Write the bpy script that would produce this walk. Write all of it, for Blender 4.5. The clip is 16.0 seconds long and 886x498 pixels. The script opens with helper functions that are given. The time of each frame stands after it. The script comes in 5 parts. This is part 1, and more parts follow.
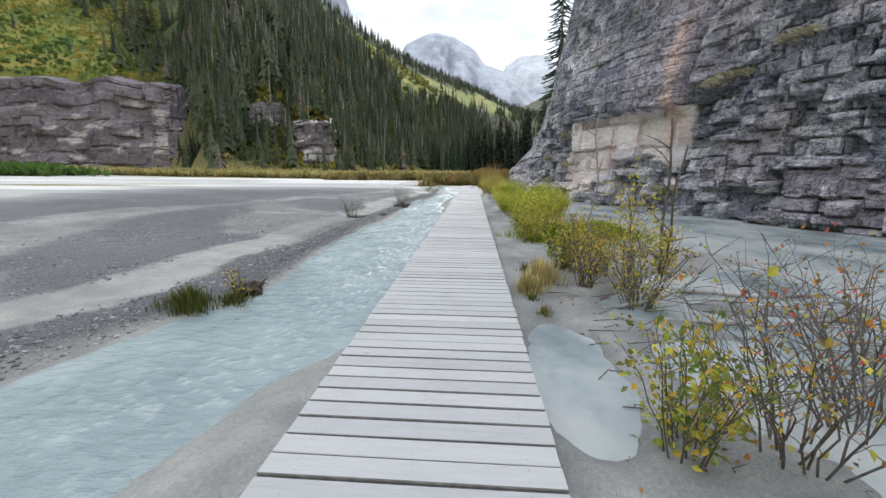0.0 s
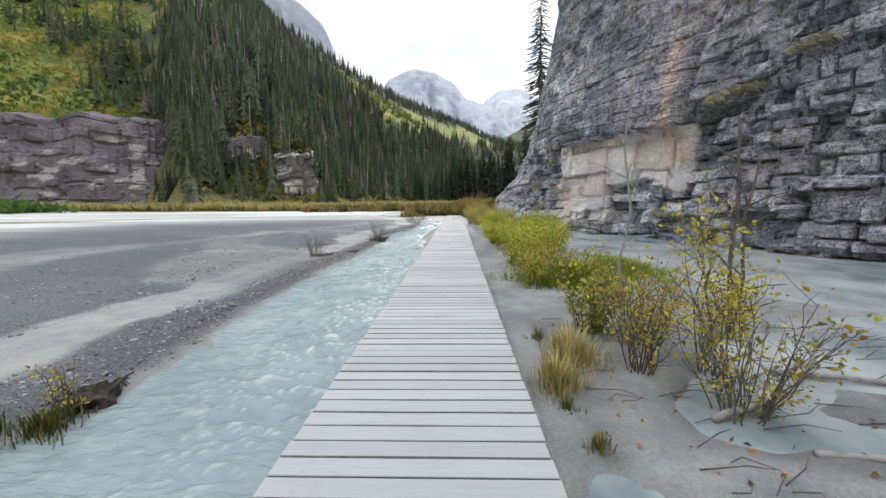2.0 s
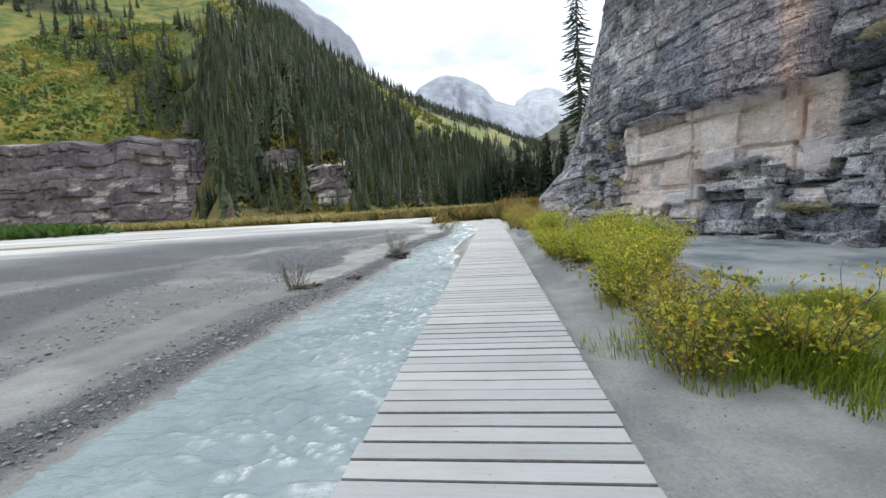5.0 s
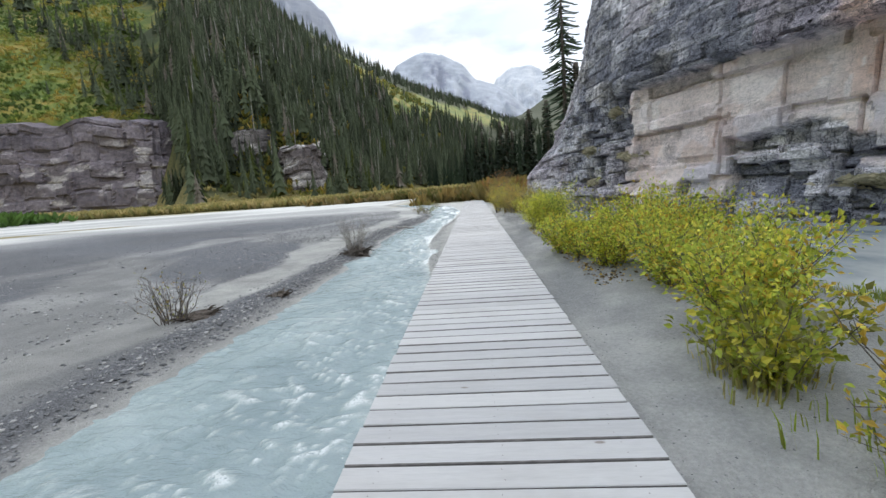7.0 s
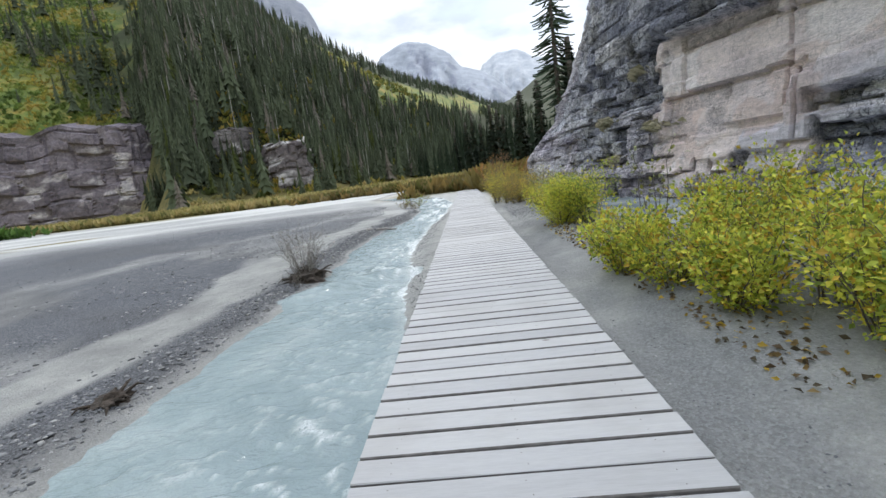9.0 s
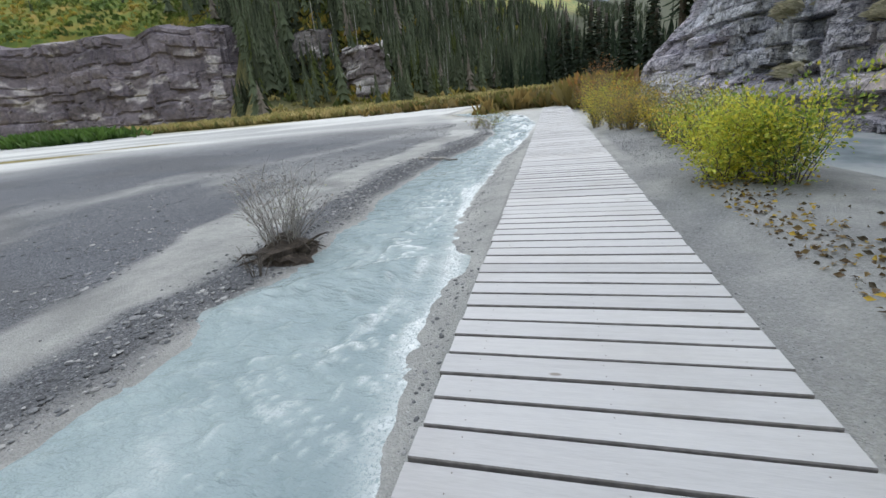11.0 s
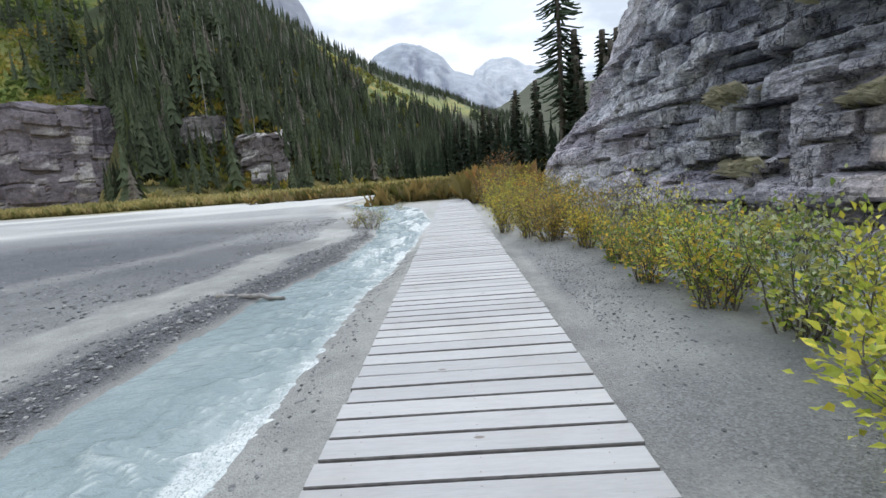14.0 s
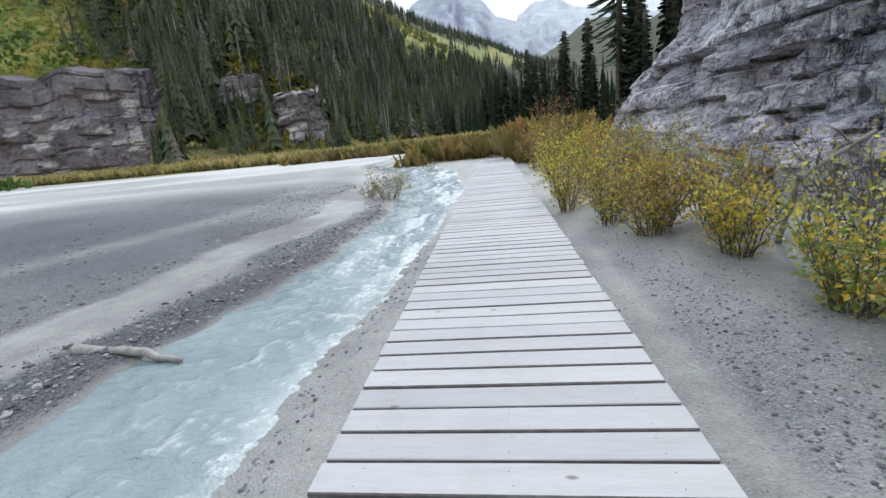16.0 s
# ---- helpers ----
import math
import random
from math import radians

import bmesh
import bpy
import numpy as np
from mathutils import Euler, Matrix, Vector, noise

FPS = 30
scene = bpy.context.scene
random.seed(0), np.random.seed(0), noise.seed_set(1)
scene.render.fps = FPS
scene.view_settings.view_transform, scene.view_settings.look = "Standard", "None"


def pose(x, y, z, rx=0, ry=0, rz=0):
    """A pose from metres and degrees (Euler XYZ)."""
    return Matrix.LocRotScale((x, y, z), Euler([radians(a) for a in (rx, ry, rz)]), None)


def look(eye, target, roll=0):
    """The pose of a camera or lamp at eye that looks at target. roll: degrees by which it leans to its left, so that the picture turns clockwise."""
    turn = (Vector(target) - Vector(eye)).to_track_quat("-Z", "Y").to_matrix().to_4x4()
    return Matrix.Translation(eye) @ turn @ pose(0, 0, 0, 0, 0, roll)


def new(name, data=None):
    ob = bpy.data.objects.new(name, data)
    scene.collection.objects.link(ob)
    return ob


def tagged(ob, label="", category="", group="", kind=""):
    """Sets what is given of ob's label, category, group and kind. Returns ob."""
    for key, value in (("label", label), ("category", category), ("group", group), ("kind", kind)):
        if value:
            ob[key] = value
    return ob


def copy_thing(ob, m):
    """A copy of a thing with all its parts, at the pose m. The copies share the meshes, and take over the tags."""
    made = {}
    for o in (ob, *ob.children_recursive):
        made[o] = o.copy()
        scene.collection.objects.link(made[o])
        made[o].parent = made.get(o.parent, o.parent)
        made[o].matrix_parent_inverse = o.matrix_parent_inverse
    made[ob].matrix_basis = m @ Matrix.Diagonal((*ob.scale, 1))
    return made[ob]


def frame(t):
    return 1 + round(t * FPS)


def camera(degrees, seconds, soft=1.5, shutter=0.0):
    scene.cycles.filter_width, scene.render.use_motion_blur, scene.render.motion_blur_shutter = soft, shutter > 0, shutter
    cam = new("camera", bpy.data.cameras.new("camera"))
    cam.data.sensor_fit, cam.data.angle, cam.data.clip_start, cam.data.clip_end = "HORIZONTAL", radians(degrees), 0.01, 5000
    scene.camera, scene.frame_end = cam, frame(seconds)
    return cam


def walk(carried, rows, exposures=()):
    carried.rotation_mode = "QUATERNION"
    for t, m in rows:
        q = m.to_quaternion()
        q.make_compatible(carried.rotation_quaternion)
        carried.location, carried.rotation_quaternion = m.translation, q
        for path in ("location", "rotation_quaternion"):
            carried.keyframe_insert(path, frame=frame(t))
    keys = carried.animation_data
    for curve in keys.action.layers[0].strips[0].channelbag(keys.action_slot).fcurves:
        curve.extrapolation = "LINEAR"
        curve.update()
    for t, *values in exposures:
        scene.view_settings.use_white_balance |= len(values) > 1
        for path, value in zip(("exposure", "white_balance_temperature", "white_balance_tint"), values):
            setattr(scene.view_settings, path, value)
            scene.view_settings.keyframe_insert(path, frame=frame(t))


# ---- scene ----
cam = camera(93.4, 16.0)
PATH = [
    (0, (0.252, -2.88, 1.299), (0.114, -0.918, 0.934), 0.3),
    (0.5, (0.176, -2.444, 1.254), (0.162, -0.489, 0.829), 2.5),
    (0.7, (0.18, -2.26, 1.261), (0.193, -0.327, 0.751), 1.7),
    (1, (0.186, -1.985, 1.271), (0.106, -0.012, 0.952), 0.6),
    (1.5, (0.213, -1.447, 1.264), (0.061, 0.525, 0.967), -0.3),
    (1.7, (0.215, -1.209, 1.26), (0.097, 0.777, 1.058), -0.5),
    (2, (0.218, -0.853, 1.253), (0.15, 1.133, 1.028), -0.7),
    (2.2, (0.24, -0.597, 1.246), (0.194, 1.4, 1.131), -1.2),
    (2.5, (0.274, -0.212, 1.236), (0.121, 1.778, 1.106), -2.0),
    (2.7, (0.256, 0.047, 1.236), (0.094, 2.039, 1.159), -2.4),
    (3, (0.23, 0.436, 1.237), (0.09, 2.428, 1.122), -3.1),
    (3.5, (0.184, 1.079, 1.194), (0.031, 3.045, 0.863), -4.8),
    (3.7, (0.142, 1.346, 1.182), (-0.026, 3.291, 0.751), -4.4),
    (4, (0.079, 1.746, 1.165), (-0.097, 3.711, 0.834), -3.8),
    (4.2, (0.072, 2.002, 1.149), (-0.104, 3.957, 0.765), -2.8),
    (4.5, (0.061, 2.386, 1.126), (-0.108, 4.363, 0.875), -1.4),
    (4.7, (0.059, 2.638, 1.144), (-0.14, 4.61, 0.882), -2.2),
    (5, (0.056, 3.015, 1.171), (-0.185, 4.991, 0.974), -3.5),
    (5.2, (0.056, 3.288, 1.183), (-0.152, 5.266, 0.976), -2.4),
    (7.3, (-0.052, 6.207, 1.14), (-0.185, 8.173, 0.802), -5.5),
    (7.5, (-0.046, 6.481, 1.136), (-0.131, 8.42, 0.654), -7.9),
    (7.7, (-0.052, 6.784, 1.124), (-0.156, 8.745, 0.745), -6.5),
    (8, (-0.061, 7.239, 1.107), (-0.219, 9.177, 0.64), -4.4),
    (8.2, (-0.07, 7.521, 1.11), (-0.21, 9.482, 0.747), -4.8),
    (8.5, (-0.084, 7.943, 1.114), (-0.214, 9.884, 0.65), -5.3),
    (8.7, (-0.091, 8.255, 1.109), (-0.217, 10.226, 0.793), -6.2),
    (9, (-0.101, 8.724, 1.102), (-0.244, 10.69, 0.763), -7.5),
    (9.2, (-0.126, 9.015, 1.092), (-0.273, 10.981, 0.756), -6.9),
    (9.5, (-0.164, 9.451, 1.078), (-0.329, 11.392, 0.627), -6.1),
    (9.7, (-0.175, 9.765, 1.072), (-0.371, 11.706, 0.63), -4.7),
    (10, (-0.192, 10.236, 1.062), (-0.559, 12.134, 0.548), -2.5),
    (10.2, (-0.204, 10.552, 1.062), (-0.619, 12.414, 0.461), -3.4),
    (12.3, (-0.152, 13.548, 1.142), (-0.721, 15.334, 0.444), -6.9),
    (12.5, (-0.124, 13.866, 1.101), (-0.624, 15.727, 0.563), -7.2),
    (12.7, (-0.091, 14.145, 1.105), (-0.442, 16.018, 0.499), -6.4),
    (13, (-0.042, 14.563, 1.111), (-0.229, 16.511, 0.699), -5.3),
    (13.3, (-0.049, 14.967, 1.108), (-0.297, 16.9, 0.659), -5.5),
    (13.5, (-0.054, 15.236, 1.106), (-0.328, 17.196, 0.818), -5.7),
    (13.8, (-0.035, 15.655, 1.11), (-0.196, 17.6, 0.673), -5.0),
    (14, (-0.022, 15.934, 1.112), (-0.092, 17.905, 0.78), -4.6),
    (14.5, (-0.012, 16.59, 1.1), (-0.301, 18.538, 0.754), -5.3),
    (15, (-0.007, 17.292, 1.102), (-0.202, 19.242, 0.705), -4.7),
    (15.3, (0.009, 17.711, 1.103), (-0.259, 19.66, 0.74), -5.6),
    (15.5, (0.02, 17.991, 1.103), (-0.304, 19.914, 0.659), -6.2),
    (15.7, (0.018, 18.268, 1.098), (-0.279, 20.213, 0.737), -6.1),
    (16, (0.015, 18.683, 1.09), (-0.261, 20.596, 0.579), -6.0),
]
walk(cam, [(t, look(eye, target, roll)) for t, eye, target, roll in PATH],
     exposures=[(0, 0.92, 6550, 10), (2.5, 0.95, 6600, 10), (5, 0.86, 6500, 10), (9, 0.78, 6350, 10), (12.5, 0.70, 6300, 10), (16, 0.78, 6200, 10)])

# ---- sky and sun ----
SUN_EL, SUN_AZ = 42.0, 25.0
world = bpy.data.worlds.new("sky")
scene.world = world
world.use_nodes = True
wt = world.node_tree
wt.nodes.clear()
w_out = wt.nodes.new("ShaderNodeOutputWorld")
w_sky = wt.nodes.new("ShaderNodeTexSky")
w_sky.sky_type, w_sky.sun_disc = "NISHITA", False
w_sky.sun_elevation, w_sky.sun_rotation = radians(SUN_EL), radians(SUN_AZ)
w_bg1, w_bg2, w_mix = (wt.nodes.new(n) for n in ("ShaderNodeBackground", "ShaderNodeBackground", "ShaderNodeMixShader"))
w_bg1.inputs[1].default_value = 0.13
w_tc = wt.nodes.new("ShaderNodeTexCoord")
w_map = wt.nodes.new("ShaderNodeMapping")
w_map.inputs["Scale"].default_value = (1.0, 1.0, 2.4)
w_n = wt.nodes.new("ShaderNodeTexNoise")
w_n.inputs["Scale"].default_value, w_n.inputs["Detail"].default_value, w_n.inputs["Roughness"].default_value = 3.1, 6, 0.55
w_r = wt.nodes.new("ShaderNodeValToRGB")
w_r.color_ramp.elements[0].position, w_r.color_ramp.elements[1].position = 0.36, 0.5
w_r.color_ramp.elements[0].color, w_r.color_ramp.elements[1].color = (0.7, 0.7, 0.7, 1), (1, 1, 1, 1)
w_n2 = wt.nodes.new("ShaderNodeTexNoise")
w_n2.inputs["Scale"].default_value, w_n2.inputs["Detail"].default_value = 4.3, 5
w_c = wt.nodes.new("ShaderNodeValToRGB")
w_c.color_ramp.elements[0].position, w_c.color_ramp.elements[1].position = 0.42, 0.64
w_c.color_ramp.elements[0].color, w_c.color_ramp.elements[1].color = (0.56, 0.62, 0.70, 1), (0.97, 1.0, 1.04, 1)
w_bg2.inputs[1].default_value = 0.95
wl = wt.links.new
wl(w_tc.outputs["Generated"], w_map.inputs[0])
wl(w_map.outputs[0], w_n.inputs[0]), wl(w_map.outputs[0], w_n2.inputs[0])
wl(w_n.outputs[0], w_r.inputs[0]), wl(w_n2.outputs[0], w_c.inputs[0])
w_sep = wt.nodes.new("ShaderNodeSeparateXYZ")
w_g = wt.nodes.new("ShaderNodeMapRange")
w_g.inputs["From Min"].default_value, w_g.inputs["From Max"].default_value = 0.1, 0.8
w_g.inputs["To Min"].default_value, w_g.inputs["To Max"].default_value = 0.62, 1.22
wl(w_tc.outputs["Generated"], w_sep.inputs[0]), wl(w_sep.outputs[2], w_g.inputs[0]), wl(w_g.outputs[0], w_bg2.inputs[1])
wl(w_c.outputs[0], w_bg2.inputs[0]), wl(w_sky.outputs[0], w_bg1.inputs[0])
wl(w_r.outputs[0], w_mix.inputs[0]), wl(w_bg1.outputs[0], w_mix.inputs[1]), wl(w_bg2.outputs[0], w_mix.inputs[2])
wl(w_mix.outputs[0], w_out.inputs[0])

sun_data = bpy.data.lights.new("sun", "SUN")
sun_data.energy, sun_data.angle, sun_data.color = 0.9, radians(14), (1.0, 0.96, 0.9)
sun = new("sun", sun_data)
_sd = Vector((math.sin(radians(SUN_AZ)) * math.cos(radians(SUN_EL)), math.cos(radians(SUN_AZ)) * math.cos(radians(SUN_EL)), math.sin(radians(SUN_EL))))
sun.matrix_world = look(_sd * 50, (0, 0, 0))


# ---- materials ----
def material(name, build, rough=0.8, metal=0.0, spec=0.3):
    m = bpy.data.materials.new(name)
    m.use_nodes = True
    nt = m.node_tree
    b = nt.nodes["Principled BSDF"]
    b.inputs["Roughness"].default_value, b.inputs["Metallic"].default_value = rough, metal
    b.inputs["Specular IOR Level"].default_value = spec
    build(nt, b)
    return m


def node(nt, kind, **values):
    n = nt.nodes.new(kind)
    for k, v in values.items():
        n.inputs[k.replace("_", " ")].default_value = v
    return n


def coords(nt, scale=(1, 1, 1), what="Object"):
    tc = nt.nodes.new("ShaderNodeTexCoord")
    mp = nt.nodes.new("ShaderNodeMapping")
    mp.inputs["Scale"].default_value = scale
    nt.links.new(tc.outputs[what], mp.inputs[0])
    return mp.outputs[0]


def world_coords(nt, scale=(1, 1, 1)):
    g = nt.nodes.new("ShaderNodeNewGeometry")
    mp = nt.nodes.new("ShaderNodeMapping")
    mp.inputs["Scale"].default_value = scale
    nt.links.new(g.outputs["Position"], mp.inputs[0])
    return mp.outputs[0]


def noise_node(nt, co, scale, detail=5, rough=0.6):
    n = node(nt, "ShaderNodeTexNoise", Scale=scale, Detail=detail, Roughness=rough)
    nt.links.new(co, n.inputs["Vector"])
    return n.outputs["Fac"]


def ramp(nt, fac, stops):
    r = nt.nodes.new("ShaderNodeValToRGB")
    el = r.color_ramp.elements
    while len(el) < len(stops):
        el.new(0.5)
    for e, (p, c) in zip(el, stops):
        e.position, e.color = p, (*c, 1)
    nt.links.new(fac, r.inputs[0])
    return r.outputs[0]


def mix(nt, fac, a, b, mode="MIX"):
    n = nt.nodes.new("ShaderNodeMix")
    n.data_type, n.blend_type = "RGBA", mode
    for sock, v in ((0, fac), (6, a), (7, b)):
        if hasattr(v, "is_linked"):
            nt.links.new(v, n.inputs[sock])
        elif isinstance(v, tuple):
            n.inputs[sock].default_value = (*v, 1)
        else:
            n.inputs[sock].default_value = v
    return n.outputs[2]


def attribute(nt, name, out="Fac"):
    a = nt.nodes.new("ShaderNodeAttribute")
    a.attribute_name = name
    return a.outputs[out]


def bump(nt, b, height, strength=0.5, distance=0.02):
    n = nt.nodes.new("ShaderNodeBump")
    n.inputs["Strength"].default_value, n.inputs["Distance"].default_value = strength, distance
    nt.links.new(height, n.inputs["Height"])
    nt.links.new(n.outputs[0], b.inputs["Normal"])


def m_ground(nt, b):
    co = world_coords(nt)
    big, mid, fine = noise_node(nt, co, 0.35), noise_node(nt, co, 2.2), noise_node(nt, co, 38, 3)
    v = node(nt, "ShaderNodeTexVoronoi", Scale=85.0)
    nt.links.new(co, v.inputs["Vector"])
    silt = ramp(nt, mid, [(0.3, (0.29, 0.295, 0.288)), (0.55, (0.39, 0.393, 0.38)), (0.75, (0.48, 0.478, 0.46))])
    stone = ramp(nt, v.outputs["Color"], [(0.1, (0.028, 0.031, 0.04)), (0.5, (0.132, 0.141, 0.163)), (0.9, (0.31, 0.32, 0.345))])
    dirt = ramp(nt, big, [(0.35, (0.065, 0.07, 0.08)), (0.65, (0.18, 0.18, 0.178))])
    gravel = mix(nt, 0.25, stone, dirt)
    grass = ramp(nt, mid, [(0.3, (0.10, 0.10, 0.035)), (0.5, (0.24, 0.20, 0.07)), (0.7, (0.34, 0.27, 0.11))])
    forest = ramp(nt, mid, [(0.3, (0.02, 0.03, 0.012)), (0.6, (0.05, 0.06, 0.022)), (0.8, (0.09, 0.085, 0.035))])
    meadow = ramp(nt, noise_node(nt, co, 0.09, 6, 0.7), [(0.34, (0.045, 0.075, 0.018)), (0.46, (0.12, 0.17, 0.03)), (0.54, (0.22, 0.22, 0.045)), (0.64, (0.34, 0.25, 0.06))])
    c = mix(nt, attribute(nt, "gravel"), silt, gravel)
    c = mix(nt, attribute(nt, "white"), c, mix(nt, mid, (0.54, 0.54, 0.525), (0.74, 0.74, 0.72)))
    c = mix(nt, attribute(nt, "wet"), c, mix(nt, 0.5, c, (0.10, 0.10, 0.105)))
    c = mix(nt, attribute(nt, "grass"), c, grass)
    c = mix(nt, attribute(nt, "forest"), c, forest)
    c = mix(nt, attribute(nt, "meadow"), c, meadow)
    nt.links.new(mix(nt, 0.25, c, ramp(nt, fine, [(0.3, (0.1, 0.1, 0.1)), (0.7, (0.6, 0.6, 0.6))]), "OVERLAY"), b.inputs["Base Color"])
    h = nt.nodes.new("ShaderNodeMath")
    h.operation = "ADD"
    nt.links.new(fine, h.inputs[0]), nt.links.new(v.outputs["Distance"], h.inputs[1])
    bump(nt, b, h.outputs[0], 0.55, 0.02)


def m_wood(nt, b):
    co = coords(nt, (1, 14, 6))
    info = nt.nodes.new("ShaderNodeObjectInfo")
    off = nt.nodes.new("ShaderNodeVectorMath")
    off.operation = "MULTIPLY_ADD"
    off.inputs[1].default_value = (1, 1, 1)
    nt.links.new(co, off.inputs[0])
    sc = nt.nodes.new("ShaderNodeMath")
    sc.operation = "MULTIPLY"
    sc.inputs[1].default_value = 91.0
    nt.links.new(info.outputs["Random"], sc.inputs[0]), nt.links.new(sc.outputs[0], off.inputs[2])
    g = noise_node(nt, off.outputs[0], 3.0, 6, 0.65)
    g2 = noise_node(nt, off.outputs[0], 16.0, 3, 0.6)
    c = ramp(nt, g, [(0.25, (0.37, 0.372, 0.388)), (0.5, (0.525, 0.527, 0.54)), (0.75, (0.63, 0.63, 0.635))])
    c = mix(nt, 0.35, c, ramp(nt, g2, [(0.35, (0.36, 0.35, 0.355)), (0.6, (0.62, 0.61, 0.60))]))
    c = mix(nt, 0.55, c, ramp(nt, info.outputs["Random"], [(0.0, (0.43, 0.43, 0.44)), (0.5, (0.525, 0.525, 0.535)), (1.0, (0.61, 0.605, 0.60))]))
    v = node(nt, "ShaderNodeTexVoronoi", Scale=2.1)
    vo = nt.nodes.new("ShaderNodeVectorMath")
    vo.operation = "MULTIPLY"
    vo.inputs[1].default_value = (1, 0.16, 0.3)
    nt.links.new(off.outputs[0], vo.inputs[0]), nt.links.new(vo.outputs[0], v.inputs["Vector"])
    knot = ramp(nt, v.outputs["Distance"], [(0.035, (1, 1, 1)), (0.06, (0, 0, 0))])
    c = mix(nt, knot, c, (0.27, 0.24, 0.22))
    st = noise_node(nt, world_coords(nt), 1.3, 4)
    c = mix(nt, ramp(nt, st, [(0.5, (0, 0, 0)), (0.72, (0.35, 0.35, 0.35))]), c, (0.36, 0.34, 0.325))
    nt.links.new(c, b.inputs["Base Color"])
    bump(nt, b, g2, 0.25, 0.004)


def m_beam_gap_shade(nt, b):
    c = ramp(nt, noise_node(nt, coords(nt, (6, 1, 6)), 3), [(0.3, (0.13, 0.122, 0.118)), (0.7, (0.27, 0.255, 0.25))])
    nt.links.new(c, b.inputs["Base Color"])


def m_water(nt, b):
    co = world_coords(nt, (1, 1, 1))
    n = noise_node(nt, co, 0.8, 4)
    c = ramp(nt, n, [(0.3, (0.235, 0.305, 0.325)), (0.55, (0.315, 0.39, 0.405)), (0.75, (0.43, 0.495, 0.505))])
    foam_glint = attribute(nt, "foam_glint")
    # white speckle paints sky glints on the wave crests along with riffle foam
    spk = ramp(nt, noise_node(nt, world_coords(nt, (1.3, 1, 1)), 48, 5, 0.75), [(0.36, (0, 0, 0)), (0.5, (1, 1, 1))])
    f = mix(nt, 1.0, foam_glint, spk, "MULTIPLY")
    c = mix(nt, attribute(nt, "shallow"), c, (0.36, 0.36, 0.33))
    c = mix(nt, f, c, (0.84, 0.87, 0.87))
    nt.links.new(c, b.inputs["Base Color"])
    nt.links.new(ramp(nt, f, [(0, (0.06, 0.06, 0.06)), (1, (0.5, 0.5, 0.5))]), b.inputs["Roughness"])
    bump(nt, b, noise_node(nt, world_coords(nt, (5.5, 14, 1)), 1.0, 4, 0.6), 1.0, 0.045)


def m_pool(nt, b):
    n = noise_node(nt, world_coords(nt, (0.8, 0.55, 1)), 0.8, 6, 0.6)
    c = ramp(nt, n, [(0.36, (0.20, 0.245, 0.265)), (0.47, (0.35, 0.40, 0.415)), (0.55, (0.47, 0.505, 0.505)), (0.66, (0.58, 0.595, 0.58))])
    nt.links.new(c, b.inputs["Base Color"])
    bump(nt, b, noise_node(nt, world_coords(nt, (1, 1, 1)), 6, 3), 0.12, 0.02)


